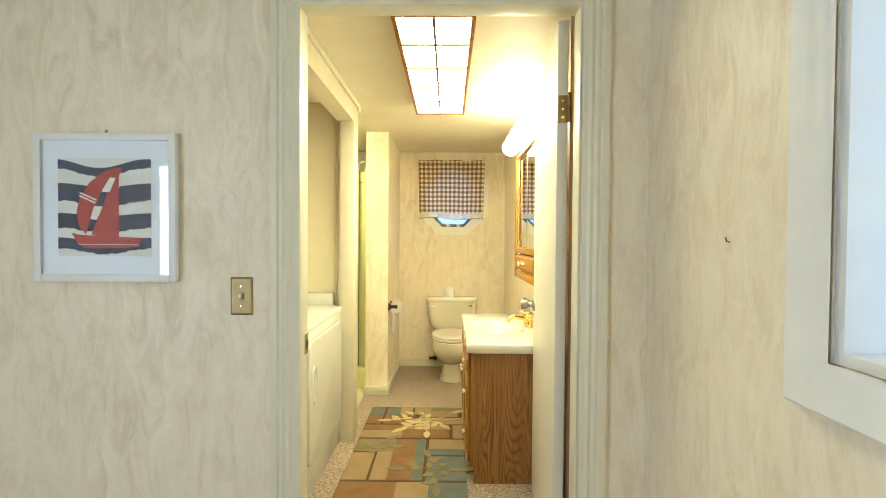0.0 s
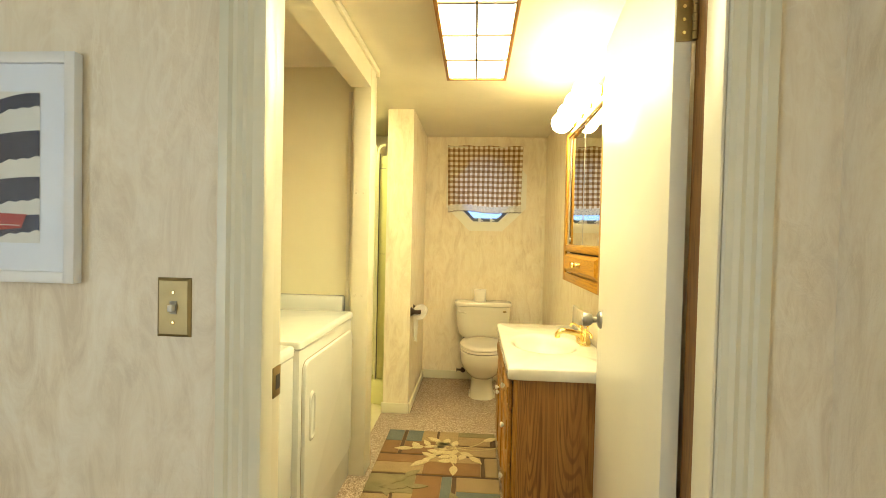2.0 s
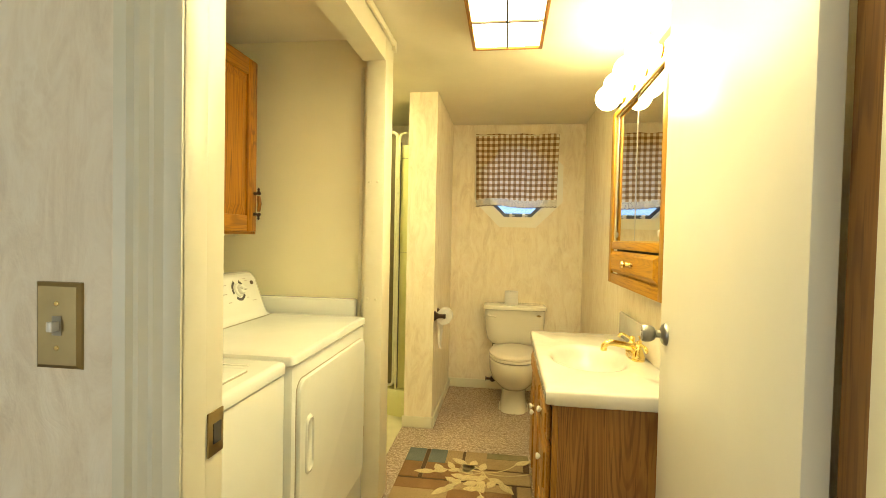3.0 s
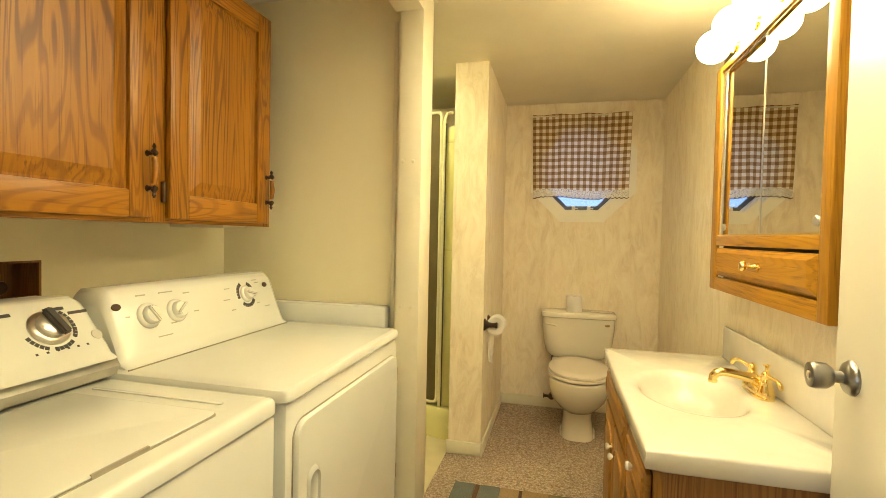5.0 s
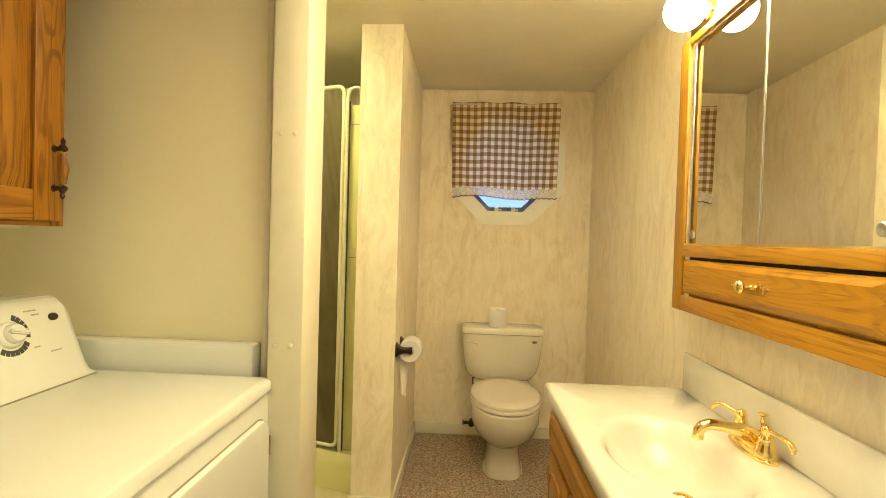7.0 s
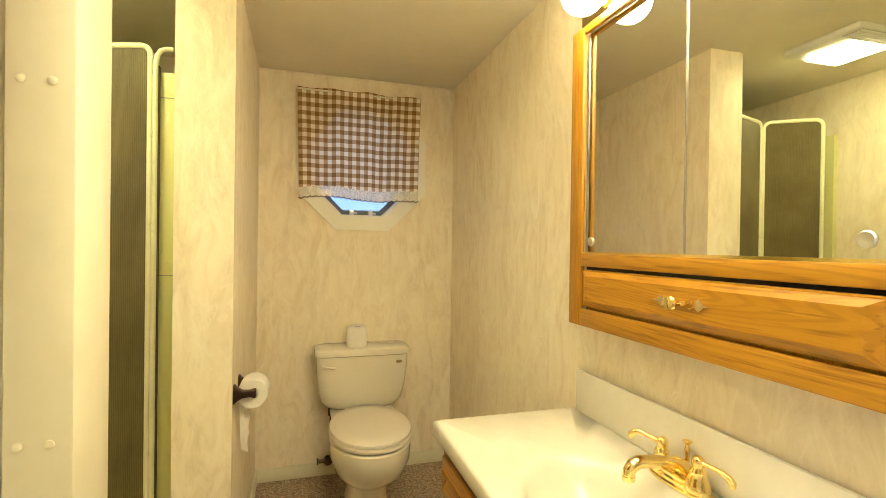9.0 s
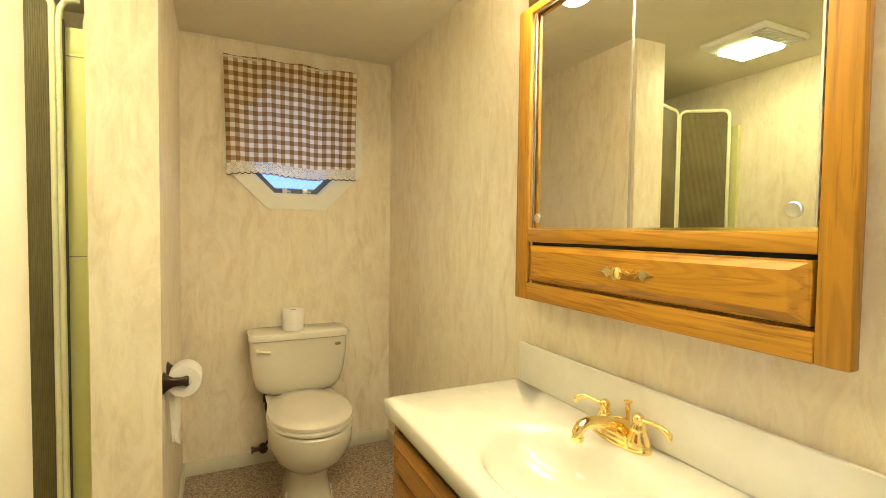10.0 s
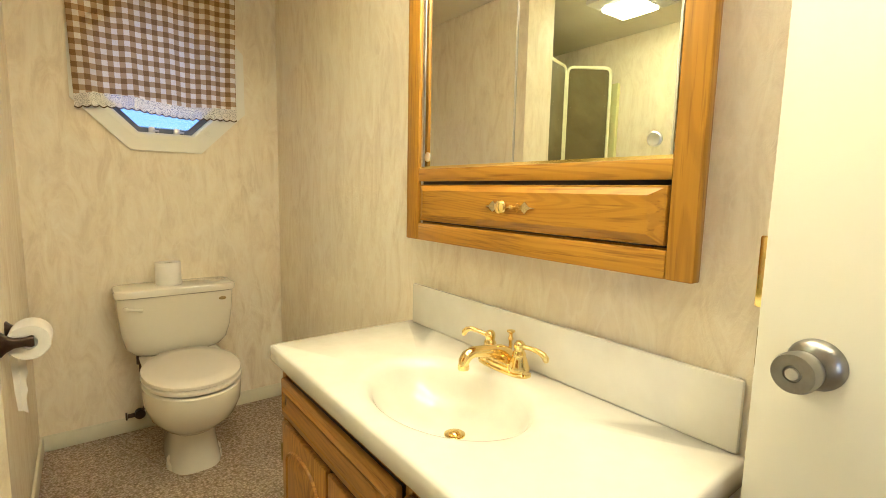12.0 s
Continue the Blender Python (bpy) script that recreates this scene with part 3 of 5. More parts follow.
def drape(x, z):
    """How far the cloth stands off the wall."""
    low = (2.10 - z) / 0.56
    f = 0.014 * math.sin(x * 17 + 0.7) + 0.008 * math.sin(x * 41 + 2.0) + 0.005 * math.sin(x * 73 + z * 5)
    crease = -0.016 * math.exp(-((x - 0.262 - 0.05 * (z - 1.8)) / 0.020) ** 2)
    return 0.040 + (0.35 + 0.65 * low) * f + crease * (0.3 + 0.7 * low) + 0.006 * math.sin(z * 9 + x * 4)


def cloth(bm, z_top, z_bot, nx, nz, sag=True):
    uv = bm.loops.layers.uv.new("UVMap")
    rows = []
    for j in range(nz + 1):
        f = j / nz
        row = []
        for i in range(nx + 1):
            u = i / nx
            x = -0.228 + 0.668 * u
            zt = z_top - 0.008 * u - (0.004 * math.sin(u * 19) if sag else 0)
            zb = z_bot(u) if callable(z_bot) else z_bot
            z = zt + (zb - zt) * f
            xx = x - 0.012 * f * (u - 0.5) * 2
            row.append((bm.verts.new((xx, FAR - drape(x, z), z)), (0.7 * u, z)))
        rows.append(row)
    for a, b in zip(rows, rows[1:]):
        for i in range(nx):
            q = (a[i], a[i + 1], b[i + 1], b[i])
            fc = bm.faces.new([v for v, _ in q])
            for lp, (_, t) in zip(fc.loops, q):
                lp[uv].uv = t
    return bm


def hem(u):
    return 1.558 + 0.012 * math.sin(u * 7.5 + 0.4) + 0.016 * math.sin(u * math.pi) - 0.006 * u


part("cloth", cloth(bmesh.new(), 2.103, hem, 110, 46), GINGHAM, cur, smooth=180)
bm = bmesh.new()
lace_rows = []
for j in range(5):
    row = []
    for i in range(111):
        u = i / 110
        x = -0.228 + 0.668 * u
        z = hem(u) + 0.002 - j * 0.0130 - (0.007 * abs(math.sin(u * math.pi * 22)) if j == 4 else 0)
        row.append(bm.verts.new((x - 0.012 * (u - 0.5) * 2, FAR - drape(x, z) - 0.002, z)))
    lace_rows.append(row)
for a, b in zip(lace_rows, lace_rows[1:]):
    for i in range(110):
        bm.faces.new((a[i], a[i + 1], b[i + 1], b[i]))
part("lace_band", bm, LACE, cur, "cream lace band", smooth=180)
path = []
for i in range(177):
    u = i / 176
    x = -0.228 + 0.668 * u
    z = hem(u) - 0.050 - 0.008 * abs(math.sin(u * math.pi * 22))
    path.append((x - 0.012 * (u - 0.5) * 2, FAR - drape(x, z) - 0.003, z))
part("scalloped_edging", tube(bmesh.new(), path, 0.0026, 6), RUG["brown"], cur, "brown scalloped edging")
part("curtain_rod", tube(bmesh.new(), [(-0.235, FAR - 0.035, 2.09), (0.1, FAR - 0.036, 2.088), (0.445, FAR - 0.035, 2.083)], 0.005, 10), TRIM, cur)

# ---- ceiling light of the bathroom ----
lamp = thing("ceiling_light", (0.027, 2.57, CEILING), "long fluorescent ceiling light with a wood frame and gridded diffuser", "ceiling light")
px0, px1, py0, py1, pz = -0.135, 0.177, 1.885, 3.245, 2.108
bm = bmesh.new()
for x0, x1, y0, y1 in ((px0, px0 + 0.016, py0, py1), (px1 - 0.016, px1, py0, py1), (px0 + 0.016, px1 - 0.016, py0, py0 + 0.016), (px0 + 0.016, px1 - 0.016, py1 - 0.016, py1)):
    box(bm, x0, x1, y0, y1, pz, CEILING, bevel=0.002)
part("frame", bm, OAKY, lamp)
part("diffuser", boxed(px0 + 0.016, px1 - 0.016, py0 + 0.016, py1 - 0.016, pz + 0.010, pz + 0.014), PANEL, lamp, "glowing white diffuser")
bm = boxed((px0 + px1) / 2 - 0.0045, (px0 + px1) / 2 + 0.0045, py0 + 0.016, py1 - 0.016, pz + 0.003, pz + 0.0095)
for k in range(1, 5):
    y = py0 + (py1 - py0) * k / 5
    box(bm, px0 + 0.016, (px0 + px1) / 2 - 0.0046, y - 0.0055, y + 0.0055, pz + 0.003, pz + 0.0095)
    box(bm, (px0 + px1) / 2 + 0.0046, px1 - 0.016, y - 0.0055, y + 0.0055, pz + 0.003, pz + 0.0095)
part("grid", bm, BRONZE, lamp, "thin brass dividers")

# fan light over the shower nook
fan = thing("exhaust_fan", (-0.931, 3.86, CEILING), "square ceiling exhaust fan with a lit lens and white grille", "exhaust fan")
part("housing", boxed(-1.097, -0.765, 3.695, 4.022, CEILING - 0.028, CEILING, bevel=0.008), WHITE, fan)
part("lens", boxed(-1.062, -0.868, 3.788, 3.995, CEILING - 0.044, CEILING - 0.0285, bevel=0.006), FANLIT, fan, "lit frosted lens")
for k in range(6):
    part("slat", boxed(-1.078, -0.788, 3.706 + 0.0125 * k, 3.711 + 0.0125 * k, CEILING - 0.037, CEILING - 0.0283), WHITE, fan)
part("grille_shade", boxed(-1.080, -0.786, 3.704, 3.778, CEILING - 0.0288, CEILING - 0.0281), SEAM, fan)

# assumed hall ceiling lamp, out of view behind the viewer, added to warm the hall
hl = thing("unseen_hall_lamp", (0.15, -0.45, CEILING), "assumed round glass hall ceiling lamp, unseen, lit", "ceiling light")
part("bowl", lathe(bmesh.new(), [(0.15, 0), (0.148, 0.02), (0.12, 0.06), (0.06, 0.085), (0.01, 0.092)], pose(0.15, -0.45, CEILING, 180), 32), HALLLIT, hl, "warm glowing glass bowl")
part("ring", lathe(bmesh.new(), [(0.162, 0), (0.162, 0.012), (0.152, 0.016)], pose(0.15, -0.45, CEILING, 180), 32), BRASS, hl)

# ---- mirror cabinet and globe lights ----
CX0, CX1, CY0, CY1, CZ0, CZ1 = 0.555, RIGHT, 2.709, 3.552, 1.045, 1.885
cab = thing("mirror_cabinet", (RIGHT, 3.13, CZ0), "golden oak wall cabinet with sliding mirrors over a drawer", "cabinet")
bm = bmesh.new()
box(bm, CX0 + 0.040, CX1 - 0.001, CY0 + 0.047, CY1 - 0.03, CZ0 + 0.03, CZ1 - 0.005)
part("body", bm, OAKC, cab)
OY0, OY1, OZ0, OZ1 = 2.757, 3.492, 1.247, 1.862
for y0, y1, t in ((CY0, OY0, 0.026), (OY1, CY1, 0.013)):
    part("stile", boxed(CX0, CX0 + t, y0, y1, CZ0, CZ1, bevel=0.004), OAKC, cab)
part("top_rail", boxed(CX0, CX0 + 0.013, OY0, OY1, OZ1, CZ1, bevel=0.004), OAKF, cab)
part("middle_rail", boxed(CX0 + 0.001, CX0 + 0.013, OY0, OY1, 1.212, OZ0, bevel=0.003), OAKF, cab)
part("bottom_rail", boxed(CX0, CX0 + 0.013, OY0, OY1, CZ0, 1.094, bevel=0.004), OAKF, cab)
bm = bmesh.new()
prism(bm, [(CX0 + 0.0035, OZ0), (CX0 + 0.0035, OZ0 + 0.006), (CX0 + 0.0125, OZ0)], "y", OY0 + 0.001, OY1 - 0.001)
part("track", bm, BRASS, cab)
# dark sheet behind the mirrors, painted as the shade of the cabinet's interior
part("recess_shade", boxed(0.5885, 0.5925, OY0 - 0.004, OY1 + 0.02, 1.095, OZ1 + 0.02), GAP, cab, "dark sheet standing in for shade behind the mirrors")


def turned(bm, degrees):
    """Sets a sliding mirror slightly askew in its track."""
    bm.transform(Matrix.Translation((0.58, 2.95, 0)) @ Matrix.Rotation(radians(degrees), 4, "Z") @ Matrix.Translation((-0.58, -2.95, 0)))
    return bm


def mirror_door(x, y0, y1, pull_y, skew):
    d = part("mirror_door", turned(boxed(x, x + 0.003, y0, y1, OZ0 - 0.004, OZ1 + 0.004, bevel=0.001), skew), mir, cab, "sliding mirror door", smooth=0)
    for y in (y0, y1 - 0.005):
        part("edge_strip", turned(boxed(x - 0.002, x - 0.0005, y, y + 0.004, OZ0 - 0.003, OZ1 + 0.003), skew), CHROME, d)
    part("finger_pull", turned(lathe(bmesh.new(), [(0.013, 0), (0.013, 0.002), (0.011, 0.004), (0.004, 0.003)], pose(x - 0.0005, pull_y, 1.281, 0, -90), 20), skew), CHROME, d, "round metal finger pull")


mirror_door(0.5765, 3.115, OY1 + 0.006, 3.476, 0.0)
mirror_door(0.5695, OY0 + 0.006, 3.138, 2.797, -0.7)
drawer = part("drawer", boxed(CX0 + 0.004, CX0 + 0.02, 2.764, 3.486, 1.101, 1.203, bevel=0.002), OAKF, cab, "oak drawer front")
bm = bmesh.new()
prism(bm, [(2.766, 1.103), (3.484, 1.103), (3.484, 1.201), (2.766, 1.201)], "x", CX0 + 0.0035, CX0 + 0.004)
rows = [[Vector((CX0 + 0.0032, y, z)) for y, z in ((2.768, 1.105), (3.482, 1.105), (3.482, 1.199), (2.768, 1.199))],
        [Vector((CX0 - 0.007, y, z)) for y, z in ((2.792, 1.120), (3.458, 1.120), (3.458, 1.186), (2.792, 1.186))]]
skin(bm, rows, False, True)
part("raised_panel", bm, OAKF, drawer, smooth=0)


def ornate_pull(parent, x, y, z):
    bm = bmesh.new()
    for s in (1, -1):
        prism(bm, [(y + s * a, z + b) for a, b in ((0, 0.006), (0.018, 0.003), (0.028, 0.011), (0.038, 0.004), (0.050, 0.013), (0.062, 0.003), (0.078, 0.0), (0.062, -0.003), (0.050, -0.013), (0.038, -0.004), (0.028, -0.011), (0.018, -0.003), (0, -0.006))], "x", x - 0.003, x)
    plate = part("backplate", bm, PALE, parent, "ornate brass backplate")
    part("knob", lathe(bmesh.new(), [(0.006, 0), (0.005, 0.012), (0.012, 0.016), (0.016, 0.023), (0.014, 0.029), (0.006, 0.032)], pose(x - 0.003, y, z, 0, -90), 20), BRASS, plate, "round brass knob")


ornate_pull(drawer, CX0 - 0.007, 3.119, 1.153)

bar = thing("vanity_light", (RIGHT, 3.135, CZ1), "brass light bar with four lit round globes above the mirror cabinet", "wall light")
part("backplate", boxed(0.572, RIGHT - 0.001, 2.735, 3.535, CZ1 + 0.001, CZ1 + 0.104, bevel=0.008), BRASS, bar, "polished brass bar")
for k in range(4):
    y = 3.42 - 0.19 * k
    s = part("socket", lathe(bmesh.new(), [(0.026, 0), (0.026, 0.006), (0.018, 0.012), (0.017, 0.03)], pose(0.572, y, 1.934, 0, -90), 20), BRASS, bar)
    part("globe", lathe(bmesh.new(), [(0.014, 0.0)] + [(0.058 * math.sin(a), 0.060 - 0.058 * math.cos(a)) for a in [0.25 + 0.2 * j for j in range(15)]], pose(0.564, y, 1.934, 0, -90), 28), GLOBE, s, "lit white globe bulb")

# ---- vanity ----
VX, VY0, VY1, VT = 0.180, 2.636, 3.664, 0.753
van = thing("vanity", (0.43, 3.16, 0), "brown oak vanity cabinet with doors and drawers", "vanity cabinet")
bx = 0.206
for y0, y1 in ((2.662, 2.680), (3.622, 3.640)):
    part("side_panel", boxed(bx + 0.02, RIGHT - 0.004, y0, y1, 0.0, 0.702), VANV, van)
bm = boxed(bx + 0.06, bx + 0.075, 2.680, 3.622, 0.0, 0.09)
part("toe_kick", bm, VANG, van)
for y0, y1 in ((2.662, 2.69), (2.985, 3.005), (3.612, 3.64)):
    part("stile", boxed(bx, bx + 0.02, y0, y1, 0.085, 0.702, bevel=0.002), VANF, van)
for z0, z1 in ((0.085, 0.105), (0.545, 0.565), (0.674, 0.702)):
    for y0, y1 in ((2.69, 2.985), (3.005, 3.612)):
        part("rail", boxed(bx + 0.001, bx + 0.02, y0, y1, z0, z1), VANG, van)
# dark sheet behind the vanity fronts in place of real shade
part("inside_shade", boxed(bx + 0.022, bx + 0.030, 2.682, 3.620, 0.1, 0.69), GAP, van)


def fielded(parent, name, y0, y1, z0, z1, mat, arch=False, depth=0.016):
    x = bx - depth
    d = part(name, boxed(x, bx - 0.001, y0, y1, z0, z1, bevel=0.005), mat, parent)
    m = 0.042 if (z1 - z0) > 0.2 else 0.018
    a, b, c, e = y0 + m, y1 - m, z0 + m, z1 - m
    top = [(b, e)]
    if arch:
        top = [(b, e - 0.05)] + [((a + b) / 2 + (b - a) / 2 * math.cos(t), e - 0.05 + 0.05 * math.sin(t)) for t in [math.pi * k / 12 for k in range(1, 12)]] + [(a, e - 0.05)]
    else:
        top = [(b, e), (a, e)]
    outline = [(a, c), (b, c)] + top
    cy, cz = (a + b) / 2, (c + e) / 2

    def shrunk(off, k):
        return [Vector((off, cy + (u - cy) * k, cz + (v - cz) * (1 - (1 - k) * (b - a) / (e - c)))) for u, v in outline]
    bm = skin(bmesh.new(), [shrunk(x - 0.0005, 1.0), shrunk(x + 0.006 - 0.0125, 0.97), shrunk(x - 0.002, 0.93), shrunk(x - 0.007, 0.80)], False, True)
    part("raised_panel", bm, mat, d, smooth=20)
    return d


def china_knob(parent, y, z):
    bm = lathe(bmesh.new(), [(0.005, 0), (0.004, 0.007), (0.010, 0.011), (0.013, 0.018), (0.010, 0.023), (0.004, 0.025)], pose(bx - 0.017, y, z, 0, -90), 20)
    part("knob", bm, PORCELAIN, parent, "white china knob")
    part("backplate", lathe(bmesh.new(), [(0.015, 0), (0.014, 0.003), (0.008, 0.004)], pose(bx - 0.0165, y, z, 0, -90), 20), BRASS, parent)


fielded(van, "false_front", 3.010, 3.608, 0.566, 0.672, VANG)
for y0, y1, ky in ((3.314, 3.608, 3.352), (3.010, 3.304, 3.266)):
    d = fielded(van, "door", y0, y1, 0.100, 0.548, VANF, arch=True)
    china_knob(d, ky, 0.450)
    bm = boxed(bx - 0.018, bx - 0.002, (y1 + 0.0005) if y1 > 3.5 else y0 - 0.004, (y1 + 0.004) if y1 > 3.5 else y0 - 0.0005, 0.43, 0.48)
    part("hinge", bm, AGED, d)
for z0, z1 in ((0.566, 0.672), (0.335, 0.548), (0.100, 0.322)):
    d = fielded(van, "drawer", 2.688, 2.988, z0, z1, VANG)
    china_knob(d, 2.838, (z0 + z1) / 2)

top = thing("countertop", (0.43, 3.16, 0.696), "cream cultured-marble countertop with an oval basin and backsplash", "countertop")
BCX, BCY, BRX, BRY = 0.396, 3.138, 0.150, 0.208
wallx = RIGHT - 0.002


def rect_ring(x0, x1, y0, y1, z, angs):
    pts = []
    for a in angs:
        c, s = math.cos(a), math.sin(a)
        k = min(((x1 - BCX) / c if c > 1e-9 else (x0 - BCX) / c if c < -1e-9 else 9e9), ((y1 - BCY) / s if s > 1e-9 else (y0 - BCY) / s if s < -1e-9 else 9e9))
        pts.append(Vector((BCX + k * c, BCY + k * s, z)))
    return pts


corners = [math.atan2(y - BCY, x - BCX) for x in (VX, wallx) for y in (VY0, VY1)]
angs = sorted([2 * math.pi * k / 72 - math.pi + 0.01 for k in range(72)] + corners)


def oval(kx, ky, z, dx=0.0):
    return [Vector((BCX + dx + kx * BRX * math.cos(a), BCY + ky * BRY * math.sin(a), z)) for a in angs]


rings = [rect_ring(VX + 0.006, wallx, VY0 + 0.006, VY1 - 0.006, 0.7025, angs), rect_ring(VX, wallx, VY0, VY1, 0.709, angs), rect_ring(VX, wallx, VY0, VY1, VT - 0.008, angs),
         rect_ring(VX + 0.003, wallx, VY0 + 0.003, VY1 - 0.003, VT - 0.002, angs), rect_ring(VX + 0.009, wallx, VY0 + 0.009, VY1 - 0.009, VT, angs), oval(1.22, 1.17, VT), oval(1.14, 1.11, VT - 0.0015), oval(1.07, 1.055, VT - 0.005), oval(1.02, 1.02, VT - 0.011),
         oval(0.97, 0.975, VT - 0.022), oval(0.90, 0.92, VT - 0.045), oval(0.76, 0.80, VT - 0.078, 0.006), oval(0.52, 0.55, VT - 0.102, 0.015), oval(0.22, 0.17, VT - 0.110, 0.024), oval(0.12, 0.085, VT - 0.112, 0.026)]
part("slab", skin(bmesh.new(), rings, False, True), MARBLE, top, smooth=60)
part("backsplash", boxed(0.635, RIGHT - 0.002, 2.650, 3.634, VT + 0.0005, 0.884, bevel=0.006), MARBLE, top)
drain = part("drain", lathe(bmesh.new(), [(0.024, 0), (0.024, 0.002), (0.019, 0.0045), (0.014, 0.0035)], pose(BCX + 0.027, BCY, VT - 0.111), 24), BRASS, top, "brass drain ring")
part("stopper", lathe(bmesh.new(), [(0.013, 0.003), (0.0135, 0.007), (0.010, 0.0095), (0.003, 0.0105)], pose(BCX + 0.027, BCY, VT - 0.111), 24), BRASS, drain)

FX, FY = 0.596, 3.164
fau = thing("faucet", (FX, FY, VT), "polished brass centreset faucet with two lever handles", "faucet")
steps = ((0.0005, 0.030, 0.083), (0.006, 0.030, 0.083), (0.009, 0.026, 0.079), (0.015, 0.0255, 0.0785), (0.018, 0.021, 0.074), (0.023, 0.020, 0.073), (0.026, 0.016, 0.069))
part("base", skin(bmesh.new(), [ring(FX, FY, VT + z, rx, ry, 2.6, 40) for z, rx, ry in steps]), BRASS, fau, "stepped oblong base")
bell = [(0.026, 0.012), (0.0265, 0.018), (0.023, 0.026), (0.0185, 0.040), (0.0155, 0.048), (0.0165, 0.051), (0.0145, 0.055), (0.0115, 0.060), (0.0125, 0.064), (0.0135, 0.070), (0.012, 0.077), (0.008, 0.082), (0.003, 0.084)]
for s, ex, ey in ((1, -0.040, 0.050), (-1, 0.012, -0.068)):
    y = FY + s * 0.051
    h = part("handle", lathe(bmesh.new(), bell, pose(FX, y, VT), 24), BRASS, fau, "bell-shaped handle")
    arc = [(0.0, 0.070), (0.25, 0.073), (0.5, 0.079), (0.75, 0.083), (0.95, 0.080), (1.06, 0.072), (1.08, 0.064)] if s > 0 else [(0.0, 0.070), (0.25, 0.071), (0.5, 0.071), (0.75, 0.069), (0.95, 0.064), (1.04, 0.056), (1.06, 0.048)]
    part("lever", tube(bmesh.new(), [(FX + ex * k, y + ey * k, VT + z) for k, z in arc], [0.007, 0.0058, 0.0054, 0.0062, 0.0075, 0.0078, 0.005], 12), BRASS, h)
sp = [(FX + 0.008, FY, VT + 0.020), (FX + 0.002, FY, VT + 0.036), (FX - 0.016, FY, VT + 0.046), (FX - 0.045, FY, VT + 0.052), (FX - 0.080, FY, VT + 0.058), (FX - 0.104, FY, VT + 0.060), (FX - 0.120, FY, VT + 0.055), (FX - 0.129, FY, VT + 0.044), (FX - 0.130, FY, VT + 0.034)]
spout = part("spout", tube(bmesh.new(), sp, [0.024, 0.022, 0.0175, 0.0145, 0.0135, 0.0135, 0.0135, 0.0130, 0.0125], 20), BRASS, fau)
part("aerator", lathe(bmesh.new(), [(0.0125, 0.0), (0.0135, 0.002), (0.0135, 0.010), (0.0115, 0.011)], pose(FX - 0.130, FY, VT + 0.024), 20), BRASS, spout)
part("lift_rod", lathe(bmesh.new(), [(0.0045, 0.018), (0.0045, 0.066), (0.0075, 0.070), (0.0050, 0.076), (0.0055, 0.084), (0.0105, 0.089), (0.0105, 0.092), (0.004, 0.094)], pose(FX + 0.022, FY, VT), 16), BRASS, fau)

# brass plate and small stop on the wall behind the door
bp = thing("switch_plate", (RIGHT, 2.655, 1.0), "polished brass switch plate on the wall beside the door", "switch plate")
part("plate", boxed(RIGHT - 0.010, RIGHT, 2.578, 2.650, 1.010, 1.126, bevel=0.003), BRASS, bp)
part("toggle", boxed(RIGHT - 0.022, RIGHT - 0.0095, 2.610, 2.618, 1.060, 1.080, bevel=0.002), BONE, bp)

# ---- toilet ----
TX = 0.117
toi = thing("toilet", (TX, 4.585, 0), "bone coloured china toilet with closed lid", "toilet")
ty = 4.877
tank = part("tank", loft([(0.405, TX, ty + 0.01, 0.150, 0.070, 3.0), (0.418, TX, ty + 0.008, 0.185, 0.082, 3.2), (0.45, TX, ty + 0.005, 0.212, 0.090, 3.6), (0.515, TX, ty, 0.226, 0.094, 5), (0.61, TX, ty, 0.235, 0.097, 7), (0.688, TX, ty, 0.238, 0.099, 8)], 64), BONE, toi)
part("tank_lid", loft([(0.6885, TX, ty - 0.003, 0.232, 0.100, 8), (0.694, TX, ty - 0.003, 0.245, 0.108, 8), (0.712, TX, ty - 0.003, 0.248, 0.110, 8), (0.723, TX, ty - 0.003, 0.244, 0.105, 8), (0.728, TX, ty - 0.003, 0.225, 0.090, 8)], 64), BONE, tank, "curved tank lid")
bm = lathe(bmesh.new(), [(0.012, 0), (0.012, 0.008), (0.006, 0.012)], pose(TX - 0.205, ty - 0.097, 0.646, 90), 16)
tube(bm, [(TX - 0.205, ty - 0.112, 0.646), (TX - 0.175, ty - 0.118, 0.644), (TX - 0.145, ty - 0.115, 0.639)], [0.007, 0.006, 0.008], 10)
part("flush_lever", bm, BONE, tank)
part("maker_badge", lathe(bmesh.new(), [(0.017, 0), (0.016, 0.002), (0.012, 0.003)], pose(TX + 0.185, ty - 0.0975, 0.653, 90) @ Matrix.Diagonal((1, 0.5, 1, 1)), 20), AGED, tank, "small oval gilt badge")
part("bowl", loft([(0.165, TX, 4.555, 0.088, 0.12, 2.4), (0.195, TX, 4.555, 0.122, 0.165, 2.3), (0.25, TX, 4.538, 0.162, 0.226, 2.2), (0.31, TX, 4.525, 0.181, 0.255, 2.1), (0.36, TX, 4.523, 0.183, 0.262, 2.1), (0.385, TX, 4.523, 0.184, 0.263, 2.1), (0.392, TX, 4.523, 0.176, 0.256, 2.1)], 56), BONE, toi)
